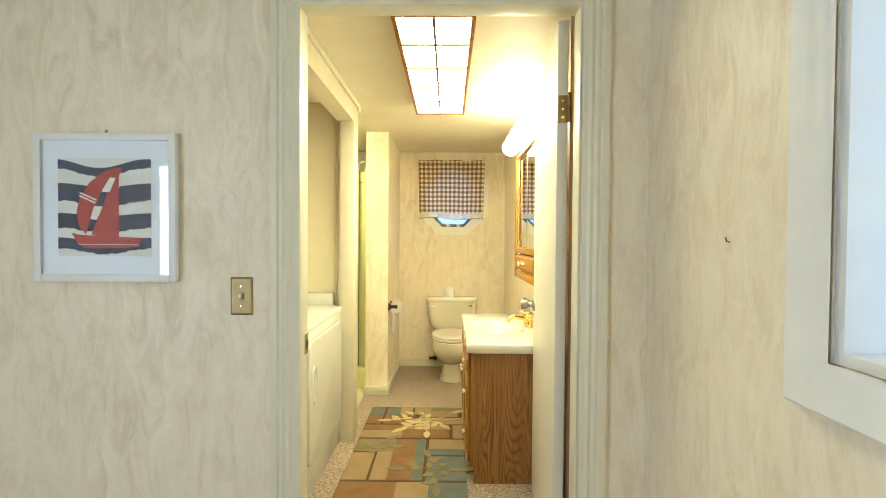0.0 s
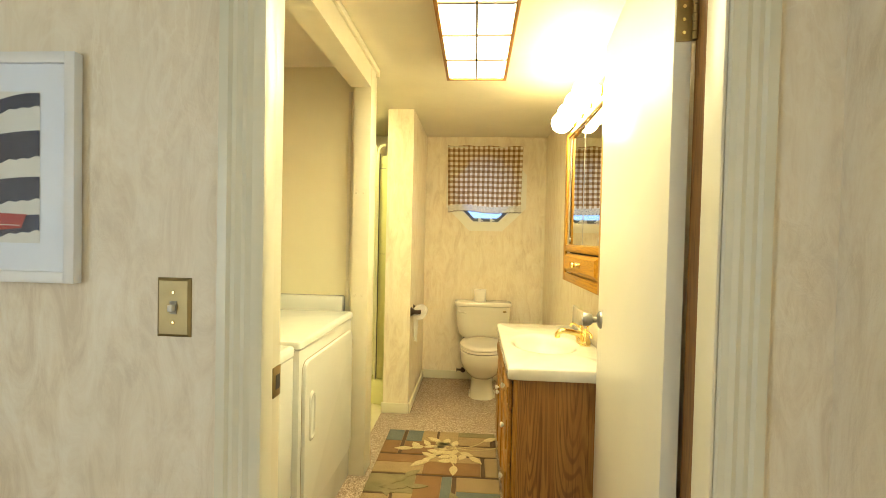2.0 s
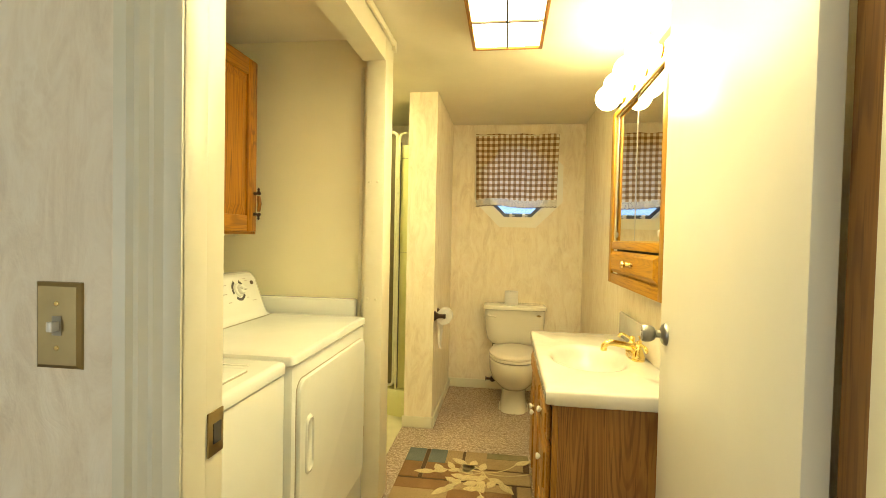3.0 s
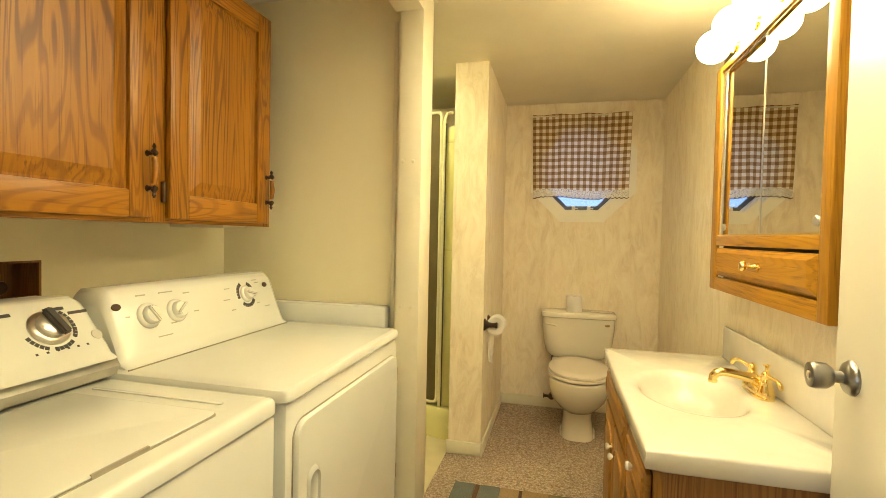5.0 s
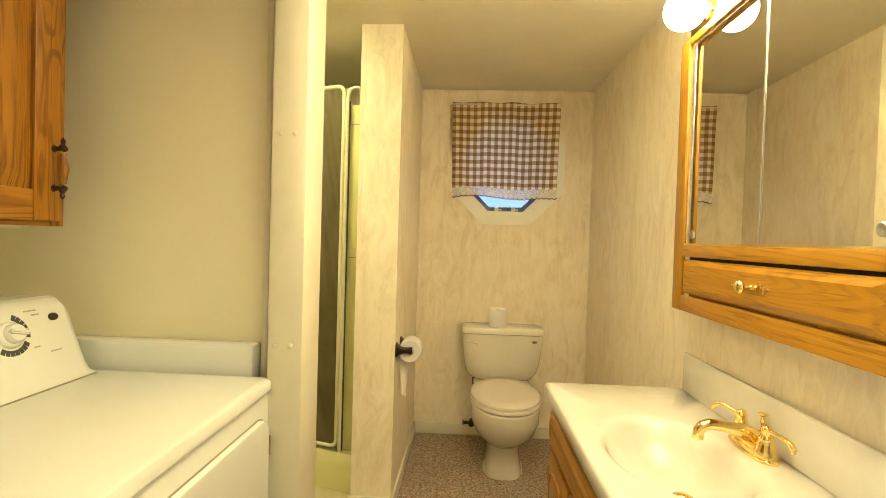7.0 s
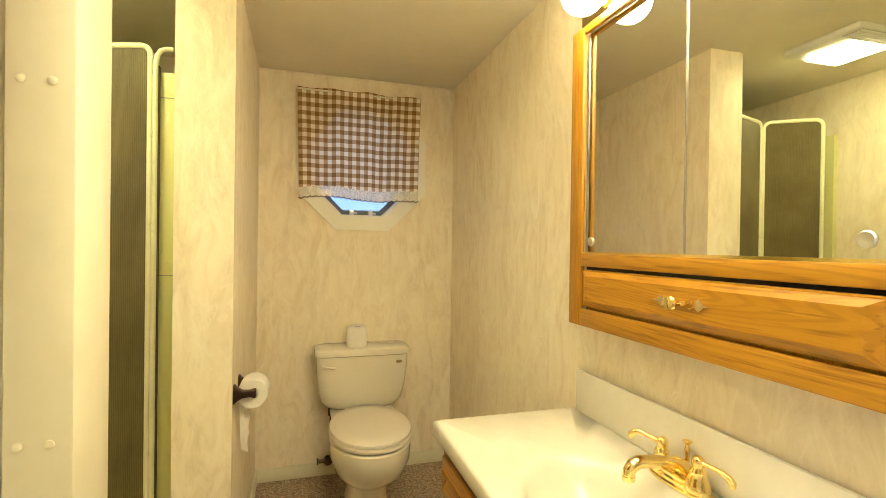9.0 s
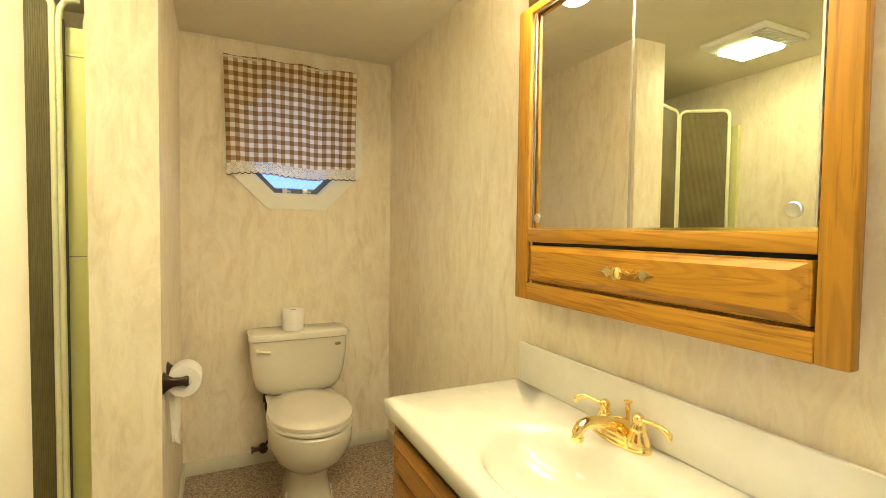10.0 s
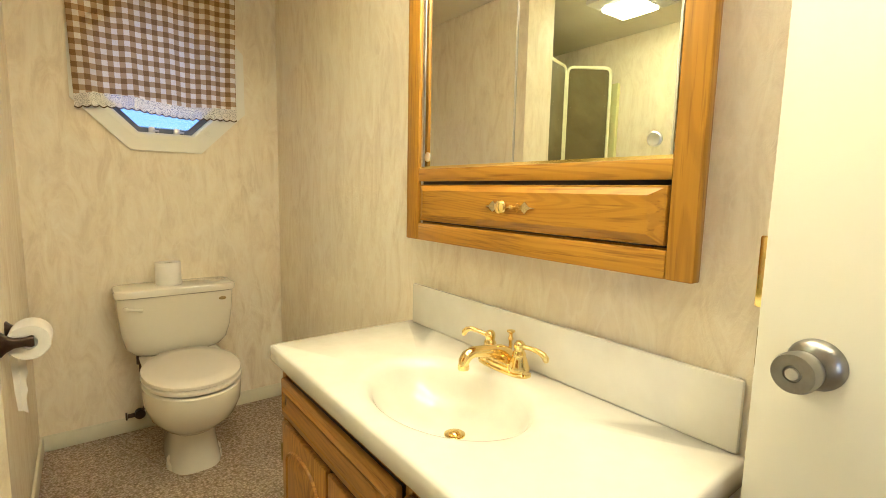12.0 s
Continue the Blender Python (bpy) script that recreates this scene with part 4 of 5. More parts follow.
bm = loft([(0.0, TX, 4.635, 0.104, 0.200, 3.2), (0.018, TX, 4.635, 0.103, 0.199, 3.2), (0.05, TX, 4.635, 0.098, 0.193, 3.0), (0.12, TX, 4.635, 0.090, 0.186, 2.8), (0.18, TX, 4.635, 0.094, 0.195, 2.7), (0.24, TX, 4.655, 0.115, 0.20, 2.6), (0.36, TX, 4.735, 0.150, 0.19, 3), (0.404, TX, 4.775, 0.165, 0.18, 4)], 48)
part("pedestal", bm, BONE, toi)
for s in (1, -1):
    bm = bmesh.new()
    skin(bm, [ring(TX + s * 0.086, 4.555, z, rx, ry, 2, 20) for z, rx, ry in ((0.0, 0.024, 0.055), (0.02, 0.022, 0.050), (0.03, 0.012, 0.03))])
    skin(bm, [ring(TX + s * 0.092, 4.555, z, r, r, 2, 16) for z, r in ((0.02, 0.015), (0.04, 0.014), (0.05, 0.006))])
    part("bolt_cap", bm, BONE, toi)
part("seat", loft([(0.3990, TX, 4.522, 0.180, 0.254, 2.1), (0.4020, TX, 4.522, 0.186, 0.262, 2.1), (0.4130, TX, 4.522, 0.186, 0.262, 2.1), (0.4170, TX, 4.522, 0.180, 0.256, 2.1)], 56), SEATM, toi, "beige seat ring")
lid = part("lid", loft([(0.4185, TX, 4.525, 0.178, 0.252, 2.1), (0.4220, TX, 4.525, 0.184, 0.258, 2.1), (0.4330, TX, 4.525, 0.183, 0.257, 2.1), (0.4400, TX, 4.525, 0.172, 0.246, 2.1), (0.4430, TX, 4.525, 0.12, 0.19, 2.1)], 56), SEATM, toi, "closed beige lid")
for s in (1, -1):
    part("lid_hinge", boxed(TX + s * 0.075 - 0.02, TX + s * 0.075 + 0.02, 4.757, 4.777, 0.404, 0.432, bevel=0.005), SEATM, lid)
bm = tube(bmesh.new(), [(TX - 0.155, ty, 0.41), (TX - 0.158, ty, 0.33), (TX - 0.125, ty + 0.01, 0.22), (TX - 0.150, 4.945, 0.115), (TX - 0.165, FAR - 0.013, 0.095)], 0.006, 10)
lathe(bm, [(0.022, 0), (0.022, 0.032), (0.012, 0.036)], pose(TX - 0.165, 4.965, 0.095, 90), 16)
lathe(bm, [(0.017, 0), (0.017, 0.045)], pose(TX - 0.155, ty, 0.365), 12)
lathe(bm, [(0.010, 0), (0.010, 0.05), (0.018, 0.052), (0.018, 0.058)], pose(TX - 0.165, 4.945, 0.095, 0, -90), 14)
part("water_line", bm, BRONZE, toi, "dark water supply line and valve")


def paper_roll(bm, m, r=0.053, w=0.105):
    return lathe(bm, [(0.021, 0.002), (r - 0.002, 0), (r, 0.003), (r, w - 0.003), (r - 0.002, w), (0.021, w - 0.002), (0.019, w - 0.012)], m, 32)


roll = thing("toilet_roll", (0.088, 4.855, 0.728), "white toilet paper roll standing on the tank", "toilet paper")
part("paper", paper_roll(bmesh.new(), pose(0.088, 4.855, 0.7285)), PAPER, roll)
part("core", lathe(bmesh.new(), [(0.0185, 0.0), (0.0185, 0.1)], pose(0.088, 4.855, 0.7285), 20), SEAM, roll)

tp = thing("paper_holder", (-0.42, 4.19, 0.72), "dark bronze toilet paper holder on the partition", "paper holder")
for y in (4.125, 4.262):
    bm = bmesh.new()
    rows = []
    for d, hy, hz in ((0.0, 0.026, 0.034), (0.004, 0.025, 0.033), (0.012, 0.018, 0.024), (0.03, 0.011, 0.014), (0.055, 0.010, 0.013), (0.068, 0.012, 0.017), (0.074, 0.010, 0.014)):
        rows.append([Vector((-0.42 + d, y + hy * math.copysign(abs(math.cos(a)) ** 0.5, math.cos(a)), 0.732 + hz * math.copysign(abs(math.sin(a)) ** 0.5, math.sin(a)))) for a in [2 * math.pi * k / 20 for k in range(20)]])
    part("post", skin(bm, rows), BRONZE, tp)
part("spindle", tube(bmesh.new(), [(-0.36, 4.126, 0.732), (-0.36, 4.261, 0.732)], 0.009, 12), BRONZE, tp)
r2 = thing("toilet_roll", (-0.36, 4.19, 0.72), "white toilet paper roll hanging on the holder", "toilet paper")
part("paper", paper_roll(bmesh.new(), pose(-0.36, 4.246, 0.724, 90), 0.052, 0.106), PAPER, r2)
bm = bmesh.new()
rows = []
for k in range(13):
    z = 0.72 - 0.21 * k / 12
    y = 4.190 + 0.010 * math.sin(k * 0.45)
    x0, x1 = -0.414 + 0.0012 * k, -0.372 - 0.0008 * k + (0.004 if k % 3 == 0 else 0)
    rows.append([Vector((x0, y, z)), Vector(((x0 + x1) / 2, y - 0.004, z)), Vector((x1, y + 0.02, z - (0.02 if k == 12 else 0)))])
skin(bm, rows, False, False, closed=False)
part("loose_tail", bm, PAPER, r2, "torn hanging end")

# ---- shower ----
sh = thing("shower_stall", (-1.0, 4.6, 0), "cream plastic shower stall with a raised curb", "shower")
bm = bmesh.new()
base_out = [(-0.608, 4.205), (-0.608, FAR - 0.004), (BACK + 0.004, FAR - 0.004), (BACK + 0.004, 4.19), (-1.31, 4.22), (-1.08, 4.375)]
prism(bm, base_out, "z", 0.0, 0.08)
part("pan", bm, SHOWER, sh)
bm = bmesh.new()
line = [(-0.608, 4.245), (-0.74, 4.285), (-1.075, 4.398), (-1.305, 4.240), (BACK + 0.006, 4.20)]
sec = [(-0.042, 0.0), (-0.042, 0.13), (-0.034, 0.165), (-0.015, 0.182), (0.015, 0.182), (0.032, 0.165), (0.036, 0.085)]
skin(bm, [[Vector((x, y + d, z)) for d, z in sec] for x, y in line])
part("curb", bm, SHOWER, sh, "rounded cream curb")
bm = bmesh.new()
box(bm, -0.640, -0.608, 4.24, FAR - 0.004, 0.08, 1.90)
box(bm, BACK + 0.004, -0.640, FAR - 0.03, FAR - 0.004, 0.08, 1.90)
box(bm, BACK + 0.004, BACK + 0.03, 4.24, FAR - 0.03, 0.08, 1.90)
part("surround", bm, SHOWER, sh)
part("flange", boxed(-0.704, -0.6405, 4.285, 4.310, 0.183, 1.885, bevel=0.004), SHOWER, sh)
part("seam", boxed(-0.700, -0.644, 4.2825, 4.2848, 1.79, 1.793), SEAM, sh)
part("seam", boxed(-0.700, -0.644, 4.2825, 4.2848, 1.14, 1.143), SEAM, sh)

sd = thing("shower_door", (-1.0, 4.35, 0.18), "folding shower door of reeded smoky panels in cream frames", "shower door")


def door_panel(a, b, z0, z1):
    a, b = Vector((*a, 0)), Vector((*b, 0))
    d = (b - a)
    w = d.length
    d = d / w
    r, path = 0.035, []
    for cx, cz, a0 in ((w - r, z0 + r, -90), (w - r, z1 - r, 0), (r, z1 - r, 90), (r, z0 + r, 180)):
        for k in range(6):
            t = radians(a0 + 18 * k)
            p = a + d * (cx + r * math.cos(t))
            path.append((p.x, p.y, cz + r * math.sin(t)))
    path.append(path[0])
    f = part("panel_frame", tube(bmesh.new(), path, 0.010, 10), DOORFRAME, sd, "rounded cream metal frame")
    bm = bmesh.new()
    nrm = Vector((-d.y, d.x, 0))
    n = max(6, int(w / 0.007))
    rows = []
    for i in range(2 * n + 1):
        p = a + d * (0.006 + (w - 0.012) * i / (2 * n)) + nrm * (0.0022 * (i % 2))
        rows.append([Vector((p.x, p.y, z0 + 0.006)), Vector((p.x, p.y, z1 - 0.006))])
    for r0, r1 in zip(rows, rows[1:]):
        bm.faces.new([bm.verts.new(v) for v in (r0[0], r1[0], r1[1], r0[1])])
    bmesh.ops.remove_doubles(bm, verts=bm.verts[:], dist=1e-5)
    part("reeded_sheet", bm, REED, f, "ribbed smoky plastic sheet", smooth=0)


door_panel((-0.727, 4.272), (-1.062, 4.383), 0.205, 1.972)
door_panel((-1.078, 4.380), (-1.304, 4.226), 0.205, 1.972)
neck = [(-0.708, 4.262, 0.19), (-0.708, 4.262, 1.0), (-0.708, 4.262, 1.90), (-0.704, 4.264, 1.935), (-0.692, 4.267, 1.957), (-0.672, 4.272, 1.966), (-0.655, 4.276, 1.966)]
part("end_post", tube(bmesh.new(), neck, 0.009, 10), DOORFRAME, sd, "cream metal post with a curled top")

# black strip painted in for the dark gap between post and flange
part("post_gap_shade", boxed(-0.7005, -0.6965, 4.262, 4.282, 0.19, 1.90), INK, sd, "thin black strip for the dark gap beside the post")
for z in (1.155, 1.805):
    part("flange_tab", boxed(-0.695, -0.648, 4.2835, 4.2849, z, z + 0.030, bevel=0.0005), SHOWER, sh)

# ---- laundry machines ----


def console(bm, y0, y1, xf, zb, zt, xt, xb):
    prof = [(xf + 0.035, zb), (xf + 0.012, zb + 0.012), (xf, zb + 0.035), (xt + 0.012, zt - 0.022), (xt - 0.004, zt - 0.006), (xt - 0.022, zt), (xb + 0.02, zt - 0.004), (xb, zt - 0.03), (xb, zb)]
    rows = []
    for y, k in ((y0, 0.80), (y0 + 0.010, 0.93), (y0 + 0.026, 1.0), (y1 - 0.026, 1.0), (y1 - 0.010, 0.93), (y1, 0.80)):
        cx = (xf + xb) / 2
        rows.append([Vector((cx + (x - cx) * (0.5 + 0.5 * k), y, zb + (z - zb) * k)) for x, z in prof])
    return skin(bm, rows)


def on_slope(xf, zb, xt, zt, f):
    """A point and frame on a console's sloping face, a fraction f up it."""
    x0, z0, x1, z1 = xf, zb + 0.035, xt + 0.012, zt - 0.022
    tilt = math.degrees(math.atan2(x0 - x1, z1 - z0))
    return x0 + (x1 - x0) * f, z0 + (z1 - z0) * f, tilt


def face_pose(c, y, f, lift=0.0):
    x, z, tilt = on_slope(*c, f)
    return Matrix.Translation((x, y, z)) @ Matrix.Rotation(radians(90 - tilt), 4, "Y") @ Matrix.Translation((0, 0, lift))


def flat(bm, m, w, h, t=0.0006):
    """A thin printed mark, w along the console and h up it."""
    bmesh.ops.create_cube(bm, size=1, matrix=m @ Matrix.Diagonal((h, w, t, 1)))
    return bm


def dial(parent, m, r, mat, label, grip=0.7):
    d = part("dial", lathe(bmesh.new(), [(r, 0.0), (r, 0.004), (r * 0.92, 0.008), (r * 0.74, 0.010), (r * 0.72, 0.020), (r * 0.62, 0.024), (r * 0.2, 0.025)], m, 32), mat, parent, label)
    bm = bmesh.new()
    bmesh.ops.create_cube(bm, size=1, matrix=m @ Matrix.Translation((0, 0, 0.024)) @ Matrix.Rotation(grip, 4, "Z") @ Matrix.Diagonal((r * 1.4, r * 0.34, 0.020, 1)))
    bmesh.ops.bevel(bm, geom=bm.edges[:], offset=0.003, segments=2, affect="EDGES")
    part("grip", bm, mat, d)
    return d


def small_bars(bm, c, spots):
    for y, f, w in spots:
        flat(bm, face_pose(c, y, f, 0.0004), w, 0.0035)
    return bm


DY0, DY1, DF, DT = 2.430, 3.190, -0.602, 0.874
dry = thing("dryer", (-0.95, 2.81, 0), "white front-loading clothes dryer with a dial console", "dryer")
part("body", boxed(-1.33, DF - 0.006, DY0 + 0.004, DY1 - 0.004, 0.0, DT - 0.034, bevel=0.008), ENAMEL, dry)
bm = loft([(DT - 0.031, -0.966, 2.8075, 0.362, 0.380, 40), (DT - 0.028, -0.966, 2.8075, 0.366, 0.3825, 40), (DT - 0.010, -0.966, 2.8075, 0.366, 0.3825, 40), (DT - 0.003, -0.966, 2.8075, 0.362, 0.3785, 40), (DT, -0.966, 2.8075, 0.352, 0.3685, 40)], 96)
part("top", bm, ENAMEL, dry)
C = (-1.085, DT - 0.002, -1.150, 1.072)
con = part("console", console(bmesh.new(), DY0 + 0.020, DY1 - 0.024, *C[:2], C[3], C[2], -1.265), ENAMEL, dry, "sloping white console")
dial(con, face_pose(C, 2.562, 0.58), 0.036, ENAMEL, "white dial", 0.5)
dial(con, face_pose(C, 2.660, 0.58), 0.034, ENAMEL, "white dial", 2.2)
dial(con, face_pose(C, 2.985, 0.66), 0.030, ENAMEL, "white timer dial", 1.3)
m = face_pose(C, 2.985, 0.66, 0.0004)
for k in range(22):
    a = radians(-150 + 300 * k / 21)
    if k not in (6, 7, 15):
        part("scale_mark", flat(bmesh.new(), m @ Matrix.Rotation(a, 4, "Z") @ Matrix.Translation((0.042, 0, 0)), 0.0095, 0.013), INK, con)
for y in (2.475, 3.105):
    part("badge", lathe(bmesh.new(), [(0.014, 0), (0.013, 0.002), (0.008, 0.003)], face_pose(C, y, 0.82) @ Matrix.Diagonal((0.7, 1.0, 1, 1)), 20), BRONZE, con, "round dark badge")
for spot in [(2.555, 0.97, 0.03), (2.64, 0.97, 0.05), (2.715, 0.90, 0.025), (2.735, 0.5, 0.02), (2.60, 0.16, 0.05), (2.64, 0.36, 0.02), (2.50, 0.62, 0.012), (2.895, 0.85, 0.025), (2.88, 0.60, 0.03), (3.05, 0.97, 0.03), (3.06, 0.90, 0.02), (3.085, 0.28, 0.03), (2.90, 0.35, 0.02), (3.04, 0.40, 0.015)]:
    part("printed_mark", small_bars(bmesh.new(), C, [spot]), GREYINK, con)
part("console_seam", boxed(-1.0535, -1.0500, DY0 + 0.012, DY1 - 0.04, DT + 0.0002, DT + 0.0030), SEAM, con)
# door of the dryer: a rounded raised panel with a shade gap round it
dz0, dz1, dy0, dy1 = 0.165, 0.786, 2.464, 3.150


def rounded(y0, y1, z0, z1, r, count=7):
    pts = []
    for cy, cz, a0 in ((y1 - r, z0 + r, -90), (y1 - r, z1 - r, 0), (y0 + r, z1 - r, 90), (y0 + r, z0 + r, 180)):
        for k in range(count):
            t = radians(a0 + 90 * k / (count - 1))
            pts.append((cy + r * math.cos(t), cz + r * math.sin(t)))
    return pts


part("door_gap", prism(bmesh.new(), rounded(dy0 - 0.004, dy1 + 0.004, dz0 - 0.004, dz1 + 0.004, 0.046), "x", DF - 0.0065, DF - 0.0045), SEAM, dry)
bm = bmesh.new()
rows = [[Vector((x, 2.8125 + (y - 2.8125) * k, 0.4815 + (z - 0.4815) * k)) for y, z in rounded(dy0, dy1, dz0, dz1, 0.042)] for x, k in ((DF - 0.0044, 1.0), (DF + 0.004, 1.0), (DF + 0.008, 0.992), (DF + 0.009, 0.975))]
ddoor = part("door", skin(bm, rows), ENAMEL, dry, "flat white door")
rows = [[Vector((x, 2.535 + (y - 2.535) * k, 0.555 + (z - 0.555) * k)) for y, z in rounded(2.505, 2.560, 0.465, 0.655, 0.026)] for x, k in ((DF + 0.0091, 1.05), (DF + 0.014, 1.0), (DF + 0.016, 0.92), (DF + 0.010, 0.84))]
part("handle", skin(bmesh.new(), rows), ENAMEL, ddoor, "recessed white grip")
for z in (0.682, 0.32):
    part("hinge", boxed(DF - 0.0044, DF + 0.006, 3.1555, 3.161, z, z + 0.05), AGED, dry)

WY0, WY1, WF, WT = 1.775, 2.420, -0.617, 0.864
wash = thing("washer", (-0.95, 2.09, 0), "white top-loading washing machine with a dark dial", "washing machine")
part("body", boxed(-1.30, WF - 0.006, WY0 + 0.004, WY1 - 0.004, 0.0, WT - 0.042, bevel=0.008), ENAMEL, wash)
wcy, why = (WY0 + WY1) / 2, (WY1 - WY0) / 2
part("top", loft([(WT - 0.039, -0.9585, wcy, 0.335, why - 0.003, 40), (WT - 0.035, -0.9585, wcy, 0.3415, why, 40), (WT - 0.010, -0.9585, wcy, 0.3415, why, 40), (WT - 0.003, -0.9585, wcy, 0.3365, why - 0.005, 40), (WT, -0.9585, wcy, 0.3275, why - 0.014, 40)], 96), ENAMEL, wash)


def slab_outline(x0, x1, y0, y1, r):
    return rounded(x0, x1, y0, y1, r, 5)


# darker sheet under the lid draws the shaded gap round it
part("lid_gap", prism(bmesh.new(), slab_outline(-1.045, -0.668, WY0 + 0.06, 2.2965, 0.02), "z", WT, WT + 0.0012), SEAM, wash)
wl_ = part("lid", prism(bmesh.new(), slab_outline(-1.045, -0.670, WY0 + 0.06, 2.294, 0.02), "z", WT + 0.0013, WT + 0.007, bevel=0.003), ENAMEL, wash, "flat white lid")
part("finger_slot", boxed(-0.6735, -0.6690, 2.03, 2.13, WT + 0.0010, WT + 0.0074), SEAM, wl_, "dark strip for the shade in the finger slot")
bm = prism(bmesh.new(), slab_outline(-1.04, -0.70, 2.335, 2.347, 0.005), "z", WT, WT + 0.003, bevel=0.0012)
part("ridge", bm, ENAMEL, wash)
CW = (-1.075, WT + 0.055, -1.155, 1.062)
wcon = part("console", console(bmesh.new(), WY0 + 0.005, WY1 - 0.006, CW[0], CW[1], CW[3], CW[2], -1.30), ENAMEL, wash, "sloping white console")
bm = prism(bmesh.new(), [(-1.30, WT), (-1.085, WT), (-1.056, WT + 0.012), (-1.048, WT + 0.034), (-1.064, WT + 0.054), (-1.30, WT + 0.0545)], "y", WY0 + 0.004, WY1 - 0.004, bevel=0.004)
part("console_base", bm, SILVER, wcon, "grey lip under the console")
d = dial(wcon, face_pose(CW, 2.300, 0.58), 0.043, CHROME, "silver dial with a dark grip", 0.25)
m = face_pose(CW, 2.300, 0.58, 0.0004)
for k in range(20):
    a = radians(-70 + 200 * k / 19)
    if k not in (5, 11):
        part("scale_mark", flat(bmesh.new(), m @ Matrix.Rotation(a, 4, "Z") @ Matrix.Translation((0.053, 0, 0)), 0.0085, 0.009), INK, wcon)
bm = bmesh.new()
bmesh.ops.create_cube(bm, size=1, matrix=face_pose(CW, 2.300, 0.58, 0.030) @ Matrix.Rotation(0.25, 4, "Z") @ Matrix.Diagonal((0.07, 0.02, 0.016, 1)))
bmesh.ops.bevel(bm, geom=bm.edges[:], offset=0.004, segments=2, affect="EDGES")
part("dark_grip", bm, INK, d)
for y, f in ((2.220, 1.0), (2.330, 1.0), (2.378, 0.86), (2.185, 0.68)):
    part("printed_mark", flat(bmesh.new(), face_pose(CW, y, f, 0.0004), 0.045, 0.008), INK, wcon)
for k in range(6):
    part("indicator", flat(bmesh.new(), face_pose(CW, 2.25 + 0.022 * k, 0.06, 0.0004), 0.005, 0.005), INK, wcon)
part("badge", lathe(bmesh.new(), [(0.013, 0), (0.012, 0.002), (0.008, 0.003)], face_pose(CW, 2.392, 0.24), 20), GREY, wcon, "round gilt badge")

# outlet box in the alcove wall
ob_ = thing("outlet_box", (BACK, 2.41, 1.02), "brown recessed utility box in the alcove wall", "outlet box")
bm = bmesh.new()
box(bm, BACK - 0.099, BACK + 0.002, 2.30, 2.306, 1.02, 1.135)
box(bm, BACK - 0.099, BACK + 0.002, 2.509, 2.515, 1.02, 1.135)
box(bm, BACK - 0.099, BACK + 0.002, 2.306, 2.509, 1.02, 1.026)
box(bm, BACK - 0.099, BACK + 0.002, 2.306, 2.509, 1.129, 1.135)
box(bm, BACK - 0.0995, BACK - 0.093, 2.306, 2.509, 1.026, 1.129)
part("box", bm, STAINED, ob_)
part("valve", lathe(bmesh.new(), [(0.012, 0), (0.012, 0.03), (0.02, 0.032), (0.018, 0.04)], pose(BACK - 0.093, 2.45, 1.06, 0, 90), 12), BRONZE, ob_)

# ---- wall cabinet over the machines ----
UX, UY0, UY1, UZ0, UZ1 = -1.122, 2.035, 3.125, 1.247, 2.036
uc = thing("wall_cabinet", (BACK, 2.58, UZ0), "golden oak two-door wall cabinet over the laundry machines", "cabinet")
part("body", boxed(BACK + 0.001, UX - 0.02, UY0 + 0.001, UY1 - 0.001, UZ0 + 0.004, UZ1 - 0.001), OAKV, uc)
for y0, y1 in ((UY0, UY0 + 0.045), (2.555, 2.625), (UY1 - 0.04, UY1)):
    part("stile", boxed(UX - 0.02, UX, y0, y1, UZ0, UZ1, bevel=0.0015), OAKV, uc)
for y0, y1 in ((UY0 + 0.045, 2.555), (2.625, UY1 - 0.04)):
    for z0, z1 in ((UZ0, UZ0 + 0.04), (UZ1 - 0.04, UZ1)):
        part("rail", boxed(UX - 0.02, UX - 0.0005, y0, y1, z0, z1), OAKY, uc)


